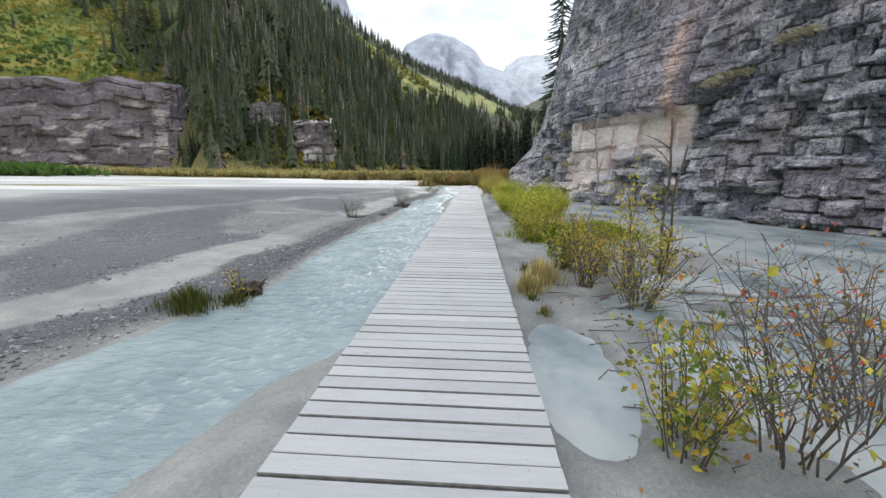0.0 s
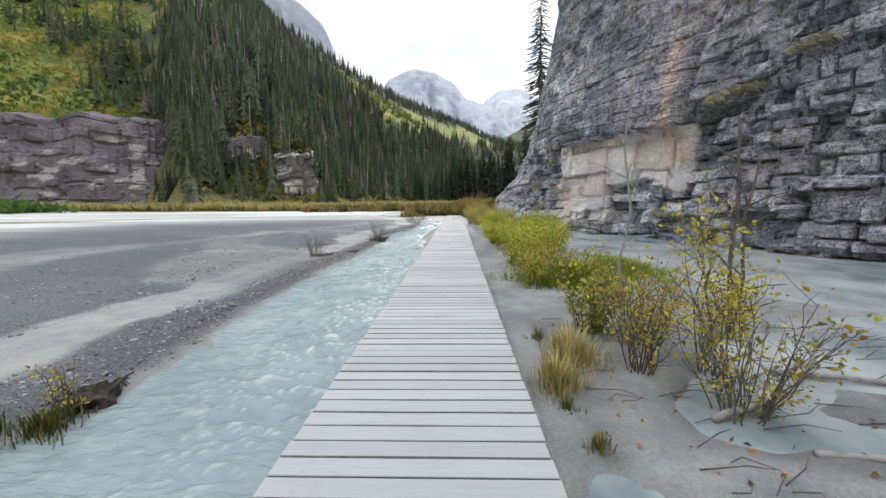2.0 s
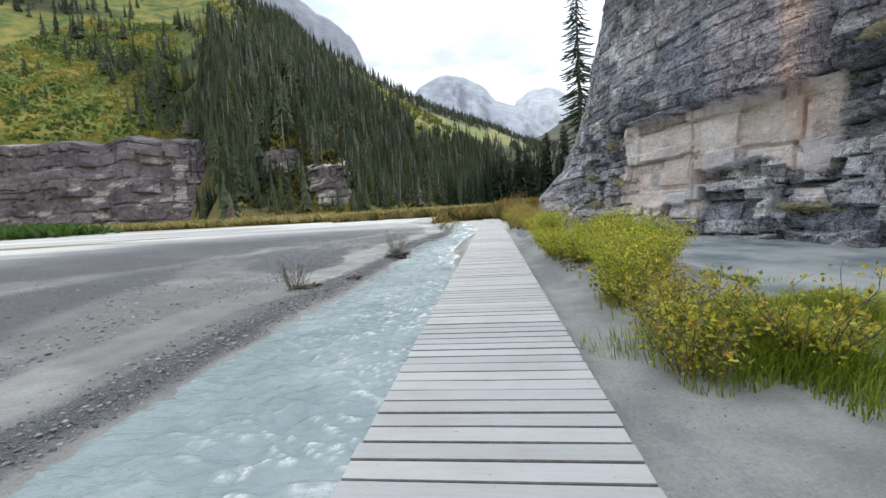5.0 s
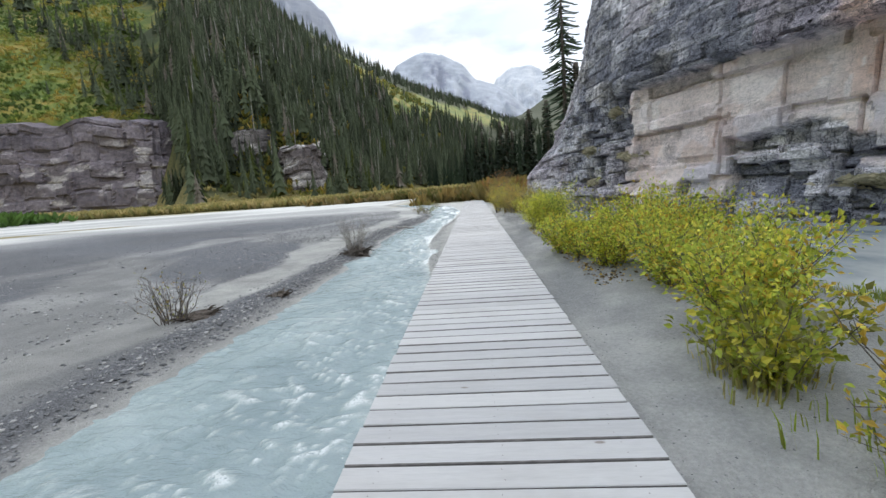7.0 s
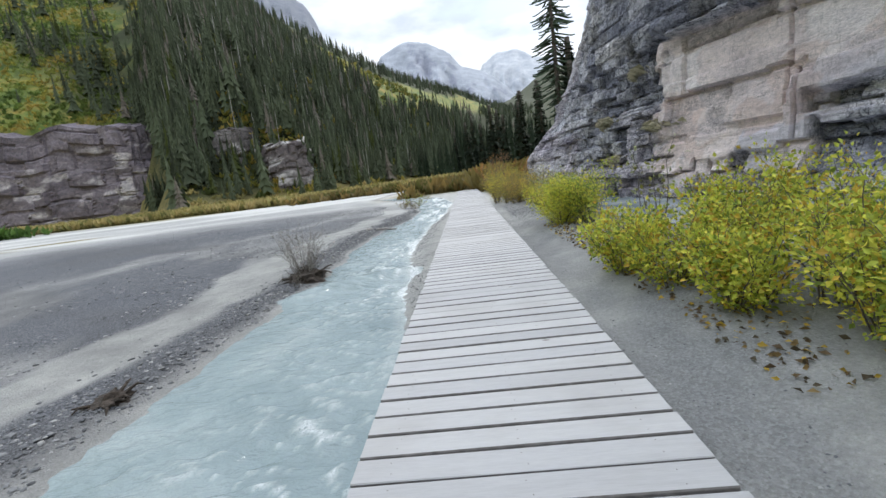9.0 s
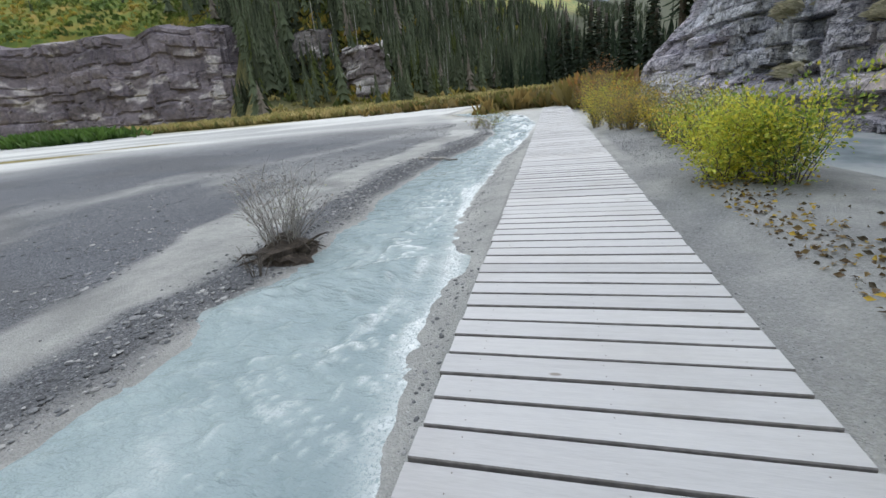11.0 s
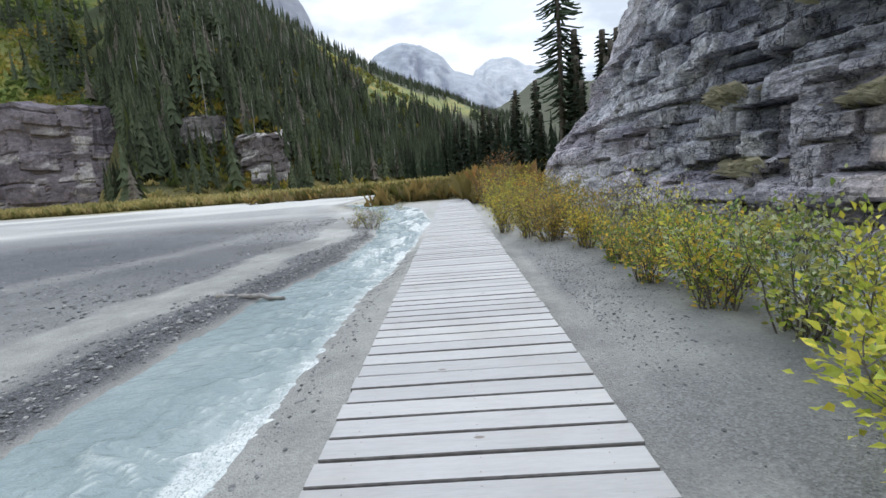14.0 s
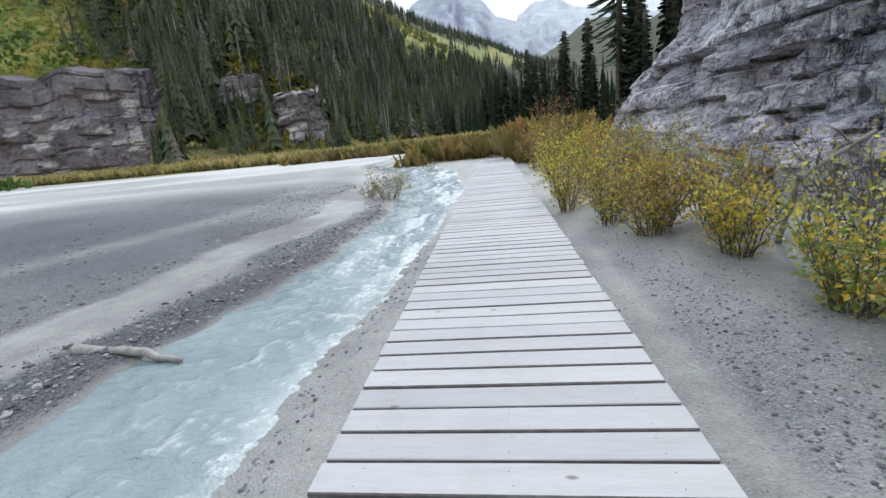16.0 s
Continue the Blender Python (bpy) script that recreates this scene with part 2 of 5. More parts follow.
def m_rock(nt, b):
    co = world_coords(nt)
    tint = attribute(nt, "tint", "Color")
    n1, n2, n3 = noise_node(nt, world_coords(nt, (1, 1, 1.5)), 0.9, 8, 0.7), noise_node(nt, world_coords(nt, (1, 1, 2.1)), 5.0, 8, 0.75), noise_node(nt, co, 26, 5, 0.7)
    vc = node(nt, "ShaderNodeTexVoronoi", Scale=1.5)
    vc.feature = "DISTANCE_TO_EDGE"
    warp = nt.nodes.new("ShaderNodeVectorMath")
    warp.operation = "ADD"
    wn = node(nt, "ShaderNodeTexNoise", Scale=2.0, Detail=4.0)
    nt.links.new(co, wn.inputs["Vector"])
    nt.links.new(world_coords(nt, (1, 1, 1.8)), warp.inputs[0]), nt.links.new(wn.outputs["Color"], warp.inputs[1])
    nt.links.new(warp.outputs[0], vc.inputs["Vector"])
    crack = ramp(nt, vc.outputs["Distance"], [(0.0, (0, 0, 0)), (0.05, (1, 1, 1))])
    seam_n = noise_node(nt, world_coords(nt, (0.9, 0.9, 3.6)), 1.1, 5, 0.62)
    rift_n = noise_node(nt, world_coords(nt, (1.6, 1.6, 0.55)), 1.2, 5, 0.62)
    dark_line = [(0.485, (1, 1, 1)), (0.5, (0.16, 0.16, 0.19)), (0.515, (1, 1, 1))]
    ev = nt.nodes.new("ShaderNodeMath")
    ev.operation = "MULTIPLY_ADD"
    ev.inputs[1].default_value, ev.inputs[2].default_value = -0.8, 1.0
    nt.links.new(attribute(nt, "even"), ev.inputs[0])
    ev = ev.outputs[0]
    c = mix(nt, ev, tint, ramp(nt, n1, [(0.30, (0.55, 0.56, 0.60)), (0.5, (1, 1, 1)), (0.70, (1.5, 1.47, 1.45))]), "MULTIPLY")
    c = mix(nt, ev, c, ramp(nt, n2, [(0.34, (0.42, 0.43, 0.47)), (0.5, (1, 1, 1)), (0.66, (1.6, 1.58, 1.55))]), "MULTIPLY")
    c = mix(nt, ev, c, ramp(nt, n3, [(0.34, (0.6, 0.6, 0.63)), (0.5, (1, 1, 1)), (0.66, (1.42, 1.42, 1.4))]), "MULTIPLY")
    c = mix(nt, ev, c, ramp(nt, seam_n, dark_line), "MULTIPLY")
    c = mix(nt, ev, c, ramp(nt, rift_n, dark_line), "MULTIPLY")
    lich = ramp(nt, noise_node(nt, co, 2.3, 6, 0.75), [(0.62, (0, 0, 0)), (0.72, (0.5, 0.5, 0.5))])
    c = mix(nt, lich, c, (0.40, 0.40, 0.40))
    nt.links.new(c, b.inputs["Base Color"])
    h = nt.nodes.new("ShaderNodeMath")
    h.operation = "MULTIPLY_ADD"
    h.inputs[1].default_value = 0.35
    nt.links.new(n3, h.inputs[0]), nt.links.new(n2, h.inputs[2])
    h2 = nt.nodes.new("ShaderNodeMath")
    h2.operation = "MULTIPLY_ADD"
    h2.inputs[1].default_value = 0.22
    nt.links.new(crack, h2.inputs[0]), nt.links.new(h.outputs[0], h2.inputs[2])
    bump(nt, b, h2.outputs[0], 0.9, 0.07)


def m_far(nt, b):
    co = world_coords(nt, (1, 1, 2.2))
    n = noise_node(nt, co, 0.012, 9, 0.65)
    tint = attribute(nt, "tint", "Color")
    c = mix(nt, 0.6, tint, ramp(nt, n, [(0.35, (0.38, 0.39, 0.41)), (0.5, (0.5, 0.5, 0.5)), (0.62, (0.64, 0.64, 0.64))]), "OVERLAY")
    nt.links.new(c, b.inputs["Base Color"])
    bump(nt, b, n, 0.45, 30)


def m_leaf(nt, b):
    c = attribute(nt, "tint", "Color")
    nt.links.new(mix(nt, 0.4, c, ramp(nt, noise_node(nt, world_coords(nt), 40, 2), [(0.3, (0.3, 0.3, 0.3)), (0.7, (0.7, 0.7, 0.7))]), "OVERLAY"), b.inputs["Base Color"])
    tr = nt.nodes.new("ShaderNodeBsdfTranslucent")
    nt.links.new(c, tr.inputs[0])
    mx = nt.nodes.new("ShaderNodeMixShader")
    mx.inputs[0].default_value = 0.38
    out = nt.nodes["Material Output"]
    nt.links.new(b.outputs[0], mx.inputs[1]), nt.links.new(tr.outputs[0], mx.inputs[2]), nt.links.new(mx.outputs[0], out.inputs[0])


def m_needle(nt, b):
    nt.links.new(mix(nt, 0.35, attribute(nt, "tint", "Color"), ramp(nt, noise_node(nt, world_coords(nt), 1.5, 3), [(0.3, (0.3, 0.3, 0.3)), (0.7, (0.68, 0.68, 0.68))]), "OVERLAY"), b.inputs["Base Color"])


def m_bark(nt, b):
    c = ramp(nt, noise_node(nt, world_coords(nt, (1, 1, 0.4)), 22, 5), [(0.3, (0.075, 0.065, 0.058)), (0.6, (0.17, 0.15, 0.135)), (0.8, (0.30, 0.28, 0.26))])
    nt.links.new(c, b.inputs["Base Color"])
    bump(nt, b, noise_node(nt, world_coords(nt), 60, 3), 0.5, 0.004)


def m_drift(nt, b):
    c = ramp(nt, noise_node(nt, world_coords(nt), 14, 5), [(0.3, (0.22, 0.20, 0.19)), (0.7, (0.48, 0.46, 0.44))])
    nt.links.new(c, b.inputs["Base Color"])
    bump(nt, b, noise_node(nt, world_coords(nt), 50, 3), 0.4, 0.004)


def m_pebble(nt, b):
    g = nt.nodes.new("ShaderNodeNewGeometry")
    c = ramp(nt, g.outputs["Random Per Island"], [(0.0, (0.085, 0.088, 0.094)), (0.35, (0.145, 0.15, 0.16)), (0.75, (0.25, 0.255, 0.262)), (1.0, (0.43, 0.425, 0.42))])
    nt.links.new(mix(nt, 0.3, c, ramp(nt, noise_node(nt, world_coords(nt), 60, 3), [(0.3, (0.3, 0.3, 0.3)), (0.7, (0.7, 0.7, 0.7))]), "OVERLAY"), b.inputs["Base Color"])


def m_nail(nt, b):
    b.inputs["Base Color"].default_value = (0.24, 0.225, 0.215, 1)


def m_root(nt, b):
    c = ramp(nt, noise_node(nt, world_coords(nt), 26, 4), [(0.3, (0.025, 0.02, 0.016)), (0.7, (0.09, 0.07, 0.055))])
    nt.links.new(c, b.inputs["Base Color"])
    bump(nt, b, noise_node(nt, world_coords(nt), 40, 3), 0.8, 0.02)


GROUND = material("silt_and_gravel", m_ground, 0.85)
WOOD = material("weathered_boards", m_wood, 0.7)
BEAM_GAP_SHADE = material("old_beam_and_gap_shade", m_beam_gap_shade, 0.85)
WATER = material("glacial_water", m_water, 0.08, spec=0.5)
POOL = material("pool_water", m_pool, 0.22, spec=0.4)
ROCK = material("cliff_rock", m_rock, 0.85)
FAR = material("far_rock", m_far, 0.95, spec=0.1)
LEAF = material("leaves", m_leaf, 0.55)
NEEDLE = material("needles", m_needle, 0.8, spec=0.15)
BARK = material("bark", m_bark, 0.85)
DRIFT = material("bleached_wood", m_drift, 0.8)
PEBBLE = material("pebbles", m_pebble, 0.75)
NAIL = material("rusty_nail", m_nail, 0.6, 0.5)
ROOT = material("wet_roots", m_root, 0.7)


# ---- mesh tools ----
def mesh_object(name, verts, faces, mat, parent=None, tint=None, fields=None, smooth=False, label=""):
    """One mesh from arrays: verts n x 3, faces a list of index rows; tint: one colour a vertex; fields: named vertex numbers."""
    me = bpy.data.meshes.new(name)
    verts = np.asarray(verts, dtype=np.float32)
    if isinstance(faces, np.ndarray):
        nf, k = faces.shape
        me.vertices.add(len(verts))
        me.vertices.foreach_set("co", verts.ravel())
        me.loops.add(nf * k)
        me.loops.foreach_set("vertex_index", faces.astype(np.int32).ravel())
        me.polygons.add(nf)
        me.polygons.foreach_set("loop_start", np.arange(0, nf * k, k, dtype=np.int32))
        me.update(calc_edges=True)
        me.validate()
    else:
        me.from_pydata(verts.tolist(), [], faces)
    if tint is not None:
        a = me.attributes.new("tint", "FLOAT_COLOR", "POINT")
        col = np.ones((len(verts), 4), dtype=np.float32)
        col[:, :3] = tint
        a.data.foreach_set("color", col.ravel())
    for key, val in (fields or {}).items():
        a = me.attributes.new(key, "FLOAT", "POINT")
        a.data.foreach_set("value", np.asarray(val, dtype=np.float32).ravel())
    me.polygons.foreach_set("use_smooth", np.full(len(me.polygons), smooth, dtype=bool))
    me.materials.append(mat)
    ob = new(name, me)
    if parent is not None:
        ob.parent = parent
    if label:
        tagged(ob, label)
    return ob


def part(name, bm, mat, parent, label=""):
    me = bpy.data.meshes.new(name)
    bm.to_mesh(me)
    bm.free()
    me.materials.append(mat)
    ob = new(name, me)
    ob.parent = parent
    return tagged(ob, label)


def hash2(i, j, seed):
    v = np.sin(i * 127.1 + j * 311.7 + seed * 74.7) * 43758.5453
    return v - np.floor(v)


def vnoise(x, y, seed=0):
    i, j = np.floor(x), np.floor(y)
    u, v = x - i, y - j
    u, v = u * u * (3 - 2 * u), v * v * (3 - 2 * v)
    a, b = hash2(i, j, seed), hash2(i + 1, j, seed)
    c, d = hash2(i, j + 1, seed), hash2(i + 1, j + 1, seed)
    return (a * (1 - u) + b * u) * (1 - v) + (c * (1 - u) + d * u) * v


def fbm(x, y, seed=0, octaves=4):
    t, amp, tot = 0, 1.0, 0
    for k in range(octaves):
        t = t + amp * vnoise(x * 2 ** k, y * 2 ** k, seed + k * 13)
        tot += amp
        amp *= 0.5
    return t / tot


def step(a, b, x):
    t = np.clip((x - a) / (b - a), 0, 1)
    return t * t * (3 - 2 * t)


def grid_faces(ny, nx):
    i = np.arange(ny - 1)[:, None] * nx + np.arange(nx - 1)[None, :]
    i = i.ravel()
    return np.stack([i, i + 1, i + nx + 1, i + nx], axis=1)


def tube(points, radii, sides=5):
    """Verts and quads of a tapered tube through points."""
    vs, fs = [], []
    pts = [Vector(p) for p in points]
    for k, p in enumerate(pts):
        d = (pts[min(k + 1, len(pts) - 1)] - pts[max(k - 1, 0)]).normalized()
        a = d.orthogonal().normalized()
        b = d.cross(a)
        for s in range(sides):
            g = 2 * math.pi * s / sides
            vs.append(p + (a * math.cos(g) + b * math.sin(g)) * radii[k])
    for k in range(len(pts) - 1):
        for s in range(sides):
            o, q = k * sides, (s + 1) % sides
            fs.append((o + s, o + q, o + sides + q, o + sides + s))
    fs.append(tuple(range(sides))[::-1])
    fs.append(tuple(len(vs) - sides + s for s in range(sides)))
    return [tuple(v) for v in vs], fs


def join(pieces):
    vs, fs = [], []
    for v, f in pieces:
        o = len(vs)
        vs.extend(v)
        fs.extend(tuple(i + o for i in q) for q in f)
    return vs, fs


# ---- plan: stream banks, pool, hillside ----
BANK_Y = [-12, -6, -0.3, 1, 2.3, 4.2, 8.8, 11.6, 14.9, 18.9, 21.5, 22.4, 23.9, 26.7, 30, 36, 46]
BANK_L = [-4.2, -3.7, -3.2, -2.9, -2.5, -2.75, -2.75, -2.6, -2.55, -2.85, -2.6, -2.45, -2.2, -2.2, -2.6, -3.6, -8]
EDGE_Y = [-12, -3, -1.1, -0.2, 0.6, 1.5, 10, 12, 13.5, 15.5, 16.5, 21, 22.7, 25.6, 30, 36, 46]
EDGE_R = [-1.8, -1.7, -1.4, -1.2, -0.8, -0.55, -0.5, -0.72, -0.9, -1.1, -1.2, -1.2, -1.0, -0.9, -0.8, -1.6, -5]
POOL_Y = [-12, -3, 0.5, 2.2, 4, 7, 10, 14, 18, 22, 26]
POOL_X = [2.4, 2.5, 1.9, 2.0, 3.4, 4.0, 4.1, 3.9, 3.6, 3.3, 3.6]
WATER_Z = -0.27
STRIP_S = [238, 218, 162, 122, 142]


def bank_left(y):
    return np.interp(y, BANK_Y, BANK_L) + 0.22 * (fbm(y * 0.9, y * 0 + 3.1, 5, 3) - 0.5) + 0.1 * (vnoise(y * 3.1, y * 0, 6) - 0.5)


def bank_right(y):
    return np.interp(y, EDGE_Y, EDGE_R) + 0.12 * (fbm(y * 1.3, y * 0 + 8.1, 7, 3) - 0.5)


def pool_edge(y):
    return np.interp(y, POOL_Y, POOL_X) + 0.8 * (fbm(y * 0.6, y * 0 + 1.7, 9, 3) - 0.5)


def slope_distance(x, y):
    """How far up the hillside from its foot, and how much the left cliff sets it back."""
    s = -0.927 * x + 0.375 * y - 88.6
    a = np.degrees(np.arctan2(x, np.maximum(y, 1)))
    left = step(-32.0, -35.5, a) * (x < -20)
    q = np.hypot(x, y) - np.interp(-a, [30, 32.5, 39.9, 43, 48, 54.4, 75, 90], [172, 173, 175, 179, 188, 203, 238, 260])
    return s * (1 - left) + q * left + 10 * (1 - left) * (fbm(x * 0.02, y * 0.02, 21, 3) - 0.5), left


def ridge_meadow(x, y, s):
    """Open grass strip that runs along below the ridge."""
    az = np.degrees(np.arctan2(x, np.maximum(y, 1)))
    mid = np.interp(az, [-22, -19.5, -15, -8, 3], STRIP_S) - 10
    w = np.interp(az, [-22, -19, -14, 3], [14, 30, 48, 48])
    return step(1.15, 0.75, np.abs(s - mid) / w + 0.7 * (fbm(x * 0.02, y * 0.02, 58, 3) - 0.5)) * (az > -22) * (x < 60)


def thin_wood(x, y, s):
    """Where the upper wood thins out into tawny ledges, 0 to 1."""
    az = np.degrees(np.arctan2(x, np.maximum(y, 1)))
    return step(0.40, 0.52, fbm(x * 0.022, y * 0.03 + s * 0.03, 57, 4)) * step(-25, -31, az) * step(60, 95, s) * (x < -20)


def ground_height(x, y):
    near = step(60, 25, np.hypot(x, y - 15))
    z = -0.19 + 0.05 * (fbm(x * 0.5, y * 0.5, 1) - 0.5) + near * 0.03 * (fbm(x * 3, y * 3, 2) - 0.5)
    z += 0.10 * (fbm(x * 0.15, y * 0.15, 3, 3) - 0.5) * step(-3, -9, x)
    inside = (y > -12) & (y < 46)
    bl, br = bank_left(y), bank_right(y)
    d = np.minimum(x - bl, br - x)
    z = np.where(inside, np.where(d > 0, WATER_Z + 0.015 - 0.22 * step(0, 0.5, d), np.minimum(z, WATER_Z + 0.015 + 0.55 * step(0, 0.8, -d) * 0.5)), z)
    # side channel by the boards and the pool below the cliff
    e = ((x - 1.08) / 0.36) ** 2 + ((y - 0.25) / 1.0) ** 2 + 1.3 * (fbm(x * 3.5, y * 3.5, 14) - 0.5)
    z = z - 0.17 * step(1.9, 0.2, e)
    pd = x - pool_edge(y)
    flats = 0.26 * (fbm(x * 0.7 + 0.3 * y, y * 1.5, 16, 4) - 0.47)
    pz = WATER_Z - 0.015 - 0.10 * step(1, 5.5, pd) + flats * step(6.5, 3.0, pd) * step(9, 5, y)
    pz = np.minimum(pz, WATER_Z + 0.05) - 0.05 * step(5, 9, y)
    z = np.where((pd > -0.5) & (y < 27) & (y > -40), z * (1 - step(-0.5, 0.1, pd)) + pz * step(-0.5, 0.1, pd), z)
    # bank under the willows
    z += 0.10 * step(0.9, 1.6, x) * step(3.6, 2.4, x) * step(7, 9, y) * step(60, 40, y)
    # far shore and hillside
    r = np.hypot(x, y)
    z += step(85, 150, r) * 1.1
    s, left = slope_distance(x, y)
    az = np.degrees(np.arctan2(x, np.maximum(y, 1)))
    h = np.interp(s, [-20, 4, 42, 80, 258, 275, 420], [0, 0.4, 21, 64, 172, 172, 120])
    h = h * (1 + (np.interp(az, [-36, -25, -21.5, -16, -8, 3], [1.18, 1.16, 1.09, 1.04, 1.0, 0.95]) - 1) * step(70, 230, s))
    hc = np.interp(s, [4, 8, 13, 40, 300, 420], [0, 13, 31.0, 47, 232, 240])
    hh = h * (1 - left) + hc * left
    z += 14.5 * np.exp(-((x + 49.5) / 11) ** 2 - ((y - 133) / 7) ** 2) + 20 * np.exp(-((x + 66) / 7.5) ** 2 - ((y - 133) / 9) ** 2) + 9 * np.exp(-((x + 67) / 8) ** 2 - ((y - 159) / 6) ** 2) + 8 * np.exp(-((x + 98) / 9) ** 2 - ((y - 206) / 6) ** 2)
    z += hh * (1 + 0.10 * (fbm(x * 0.012, y * 0.012, 31, 3) - 0.5))
    z += 260 * step(60, 500, x) * step(-60, 60, y) + 4 * step(200, 600, y) * (x > 0)
    z += 120 * step(-90, -400, y)
    return z


def axis(fine0, fine1, d, far0, far1, grow):
    a = list(np.arange(fine0, fine1 + 1e-6, d))
    g, p = d, a[-1]
    while p < far1:
        g *= grow
        p += g
        a.append(p)
    g, p = d, a[0]
    while p > far0:
        g *= grow
        p -= g
        a.insert(0, p)
    return np.array(a)


gx, gy = axis(-5.5, 7.0, 0.09, -2200, 2200, 1.075), axis(-4.5, 26, 0.1, -1500, 2600, 1.06)
X, Y = np.meshgrid(gx, gy)
Z = ground_height(X, Y)
_s, _left = slope_distance(X, Y)
_r = np.hypot(X, Y)
_az = np.degrees(np.arctan2(X, np.maximum(Y, 1)))
_n = fbm(X * 0.3, Y * 0.3, 40)
_bl = bank_left(Y)
_gravel = np.where(X < 0, step(-0.0, -0.25, X - _bl + 0.6 * (_n - 0.5)), 0.25 * step(0.5, 0.62, fbm(X * 1.2, Y * 1.2, 44)))
_band = step(0.66, 0.46, np.abs(X - _bl + 1.35 + 0.9 * (fbm(Y * 0.25, Y * 0, 45) - 0.5)) + 0.7 * (fbm(X * 1.5, Y * 0.8, 43, 4) - 0.5)) * 0.97 + 0.5 * np.exp(-((X + 9 + 2.6 * np.sin(Y * 0.16)) / 0.6) ** 2)
_gravel = np.clip(_gravel * (1 - _band), 0, 1)
_gravel = np.maximum(_gravel, (0.1 + 0.4 * step(0.42, 0.62, fbm(X * 1.1, Y * 0.7, 59, 4))) * step(9, 10.5, Y) * step(19.5, 18, Y) * (X > 0.5) * step(3.0, 2.4, X))
_gravel = np.maximum(_gravel, 0.45 * step(19, 20.5, Y) * step(24.5, 22, Y) * (X > 1.0) * (X < 2.2))
_rim = np.interp(_az, [-90, -53, -38, -18, -6, 0], [24, 27, 34, 34, 27, 26]) + 9 * (fbm(X * 0.07, Y * 0.07, 46) - 0.5)
_white = 0.95 * step(-7, 8, np.hypot(X * 0.8, Y) - _rim) * (X < 3) * (0.55 + 0.45 * step(0.35, 0.6, fbm(X * 0.05, Y * 0.16, 48)))
_gravel = _gravel * (1 - 0.6 * step(0.58, 0.66, fbm(X * 0.35 + 0.11 * Y, Y * 0.10, 53, 4)) * (X < -3.4) * step(26, 18, Y) * step(60, 40, np.hypot(X, Y)))
_shore = 62 + 0.62 * np.maximum(-X, 0) + 8 * (fbm(X * 0.06, Y * 0.06, 47) - 0.5)
_grass = step(-3, 3, np.hypot(X, Y) - _shore)
_grass = np.maximum(_grass, step(0.9, 1.3, X) * step(3.2, 2.4, X) * step(28, 36, Y))
_grass = np.maximum(_grass, step(38, 46, Y) * step(-9, -5, X))
_patch = np.exp(-(((X + 40) / 9) ** 2 + ((Y - 36) / 2.2) ** 2)) + np.exp(-(((X + 33) / 5) ** 2 + ((Y - 40) / 1.2) ** 2))
_grass = np.clip(np.maximum(_grass, step(0.4, 0.7, _patch)), 0, 1)
_open = step(1.5, -1.5, _az + 38.0 + 0.075 * _s)
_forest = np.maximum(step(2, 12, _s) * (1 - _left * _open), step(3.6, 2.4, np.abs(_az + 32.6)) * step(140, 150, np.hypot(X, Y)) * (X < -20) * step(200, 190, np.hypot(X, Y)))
_strip = ridge_meadow(X, Y, _s) * (1 - _left)
_meadow = np.maximum(np.maximum(_left * _open * step(5, 8, _s), _strip), 0.9 * thin_wood(X, Y, _s)) * (1 - step(3.0, 2.0, np.abs(_az + 32.6)) * (X < -20) * step(200, 190, np.hypot(X, Y)))
_wet = np.where(X < 0, np.maximum(np.exp(-((X - _bl + 0.3) / 0.34) ** 2), 0.8 * step(0.44, 0.60, fbm(X * 0.22, Y * 0.5 + X * 0.2, 49, 4)) * (X < -3.2) * step(45, 30, _r)), np.maximum(0.5 * step(0.0, -0.05, Z + 0.2) * (X < 4), 0.75 * step(0.44, 0.56, fbm(X * 0.8, Y * 1.1, 61, 4)) * (X > 1.0) * step(6.5, 5, X) * step(5, 3.5, Y)))
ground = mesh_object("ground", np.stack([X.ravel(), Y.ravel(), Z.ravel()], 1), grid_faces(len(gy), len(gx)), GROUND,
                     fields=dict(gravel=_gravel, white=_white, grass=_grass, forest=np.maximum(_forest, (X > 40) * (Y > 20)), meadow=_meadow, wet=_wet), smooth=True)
tagged(ground, "pale grey river silt and gravel flat below wooded slopes", "ground", kind="structure")

# stream
wx, wy = np.linspace(0, 1, 84), np.concatenate([np.arange(-12, -1.5, 0.12), np.arange(-1.5, 25, 0.038), np.arange(25, 46, 0.09)])
T, WY = np.meshgrid(wx, wy)
wl_, wr_ = bank_left(WY) - 0.25, np.maximum(bank_right(WY) + 0.25, bank_left(WY) + 0.5)
WX = wl_ + (wr_ - wl_) * T
_mid = np.sin(np.pi * T) ** 0.7
_side = step(0.25, 0.75, T)
_rif = (0.16 + 0.35 * _side * step(-1.2, 0.5, WY) * step(3, 2, WY) + (0.5 + 0.3 * _side) * step(1.2, 4, WY) * step(11.5, 9.5, WY) + 0.30 * _side * step(9.5, 11, WY) * step(13, 12, WY) + (0.3 + 0.4 * _side) * step(12.5, 14, WY) * step(19, 16.5, WY)
        + 0.45 * _side * step(17, 18, WY) * step(23, 22, WY) + 0.8 * step(21.5, 23.5, WY))
_wob = fbm(WX * 0.9, WY * 0.9, 52, 3)
w1 = 1 - np.abs(2 * fbm(WX * 2.3 + 0.9 * _wob, WY * 4.6 - 1.5 * WX + 1.6 * _wob, 50, 2) - 1)
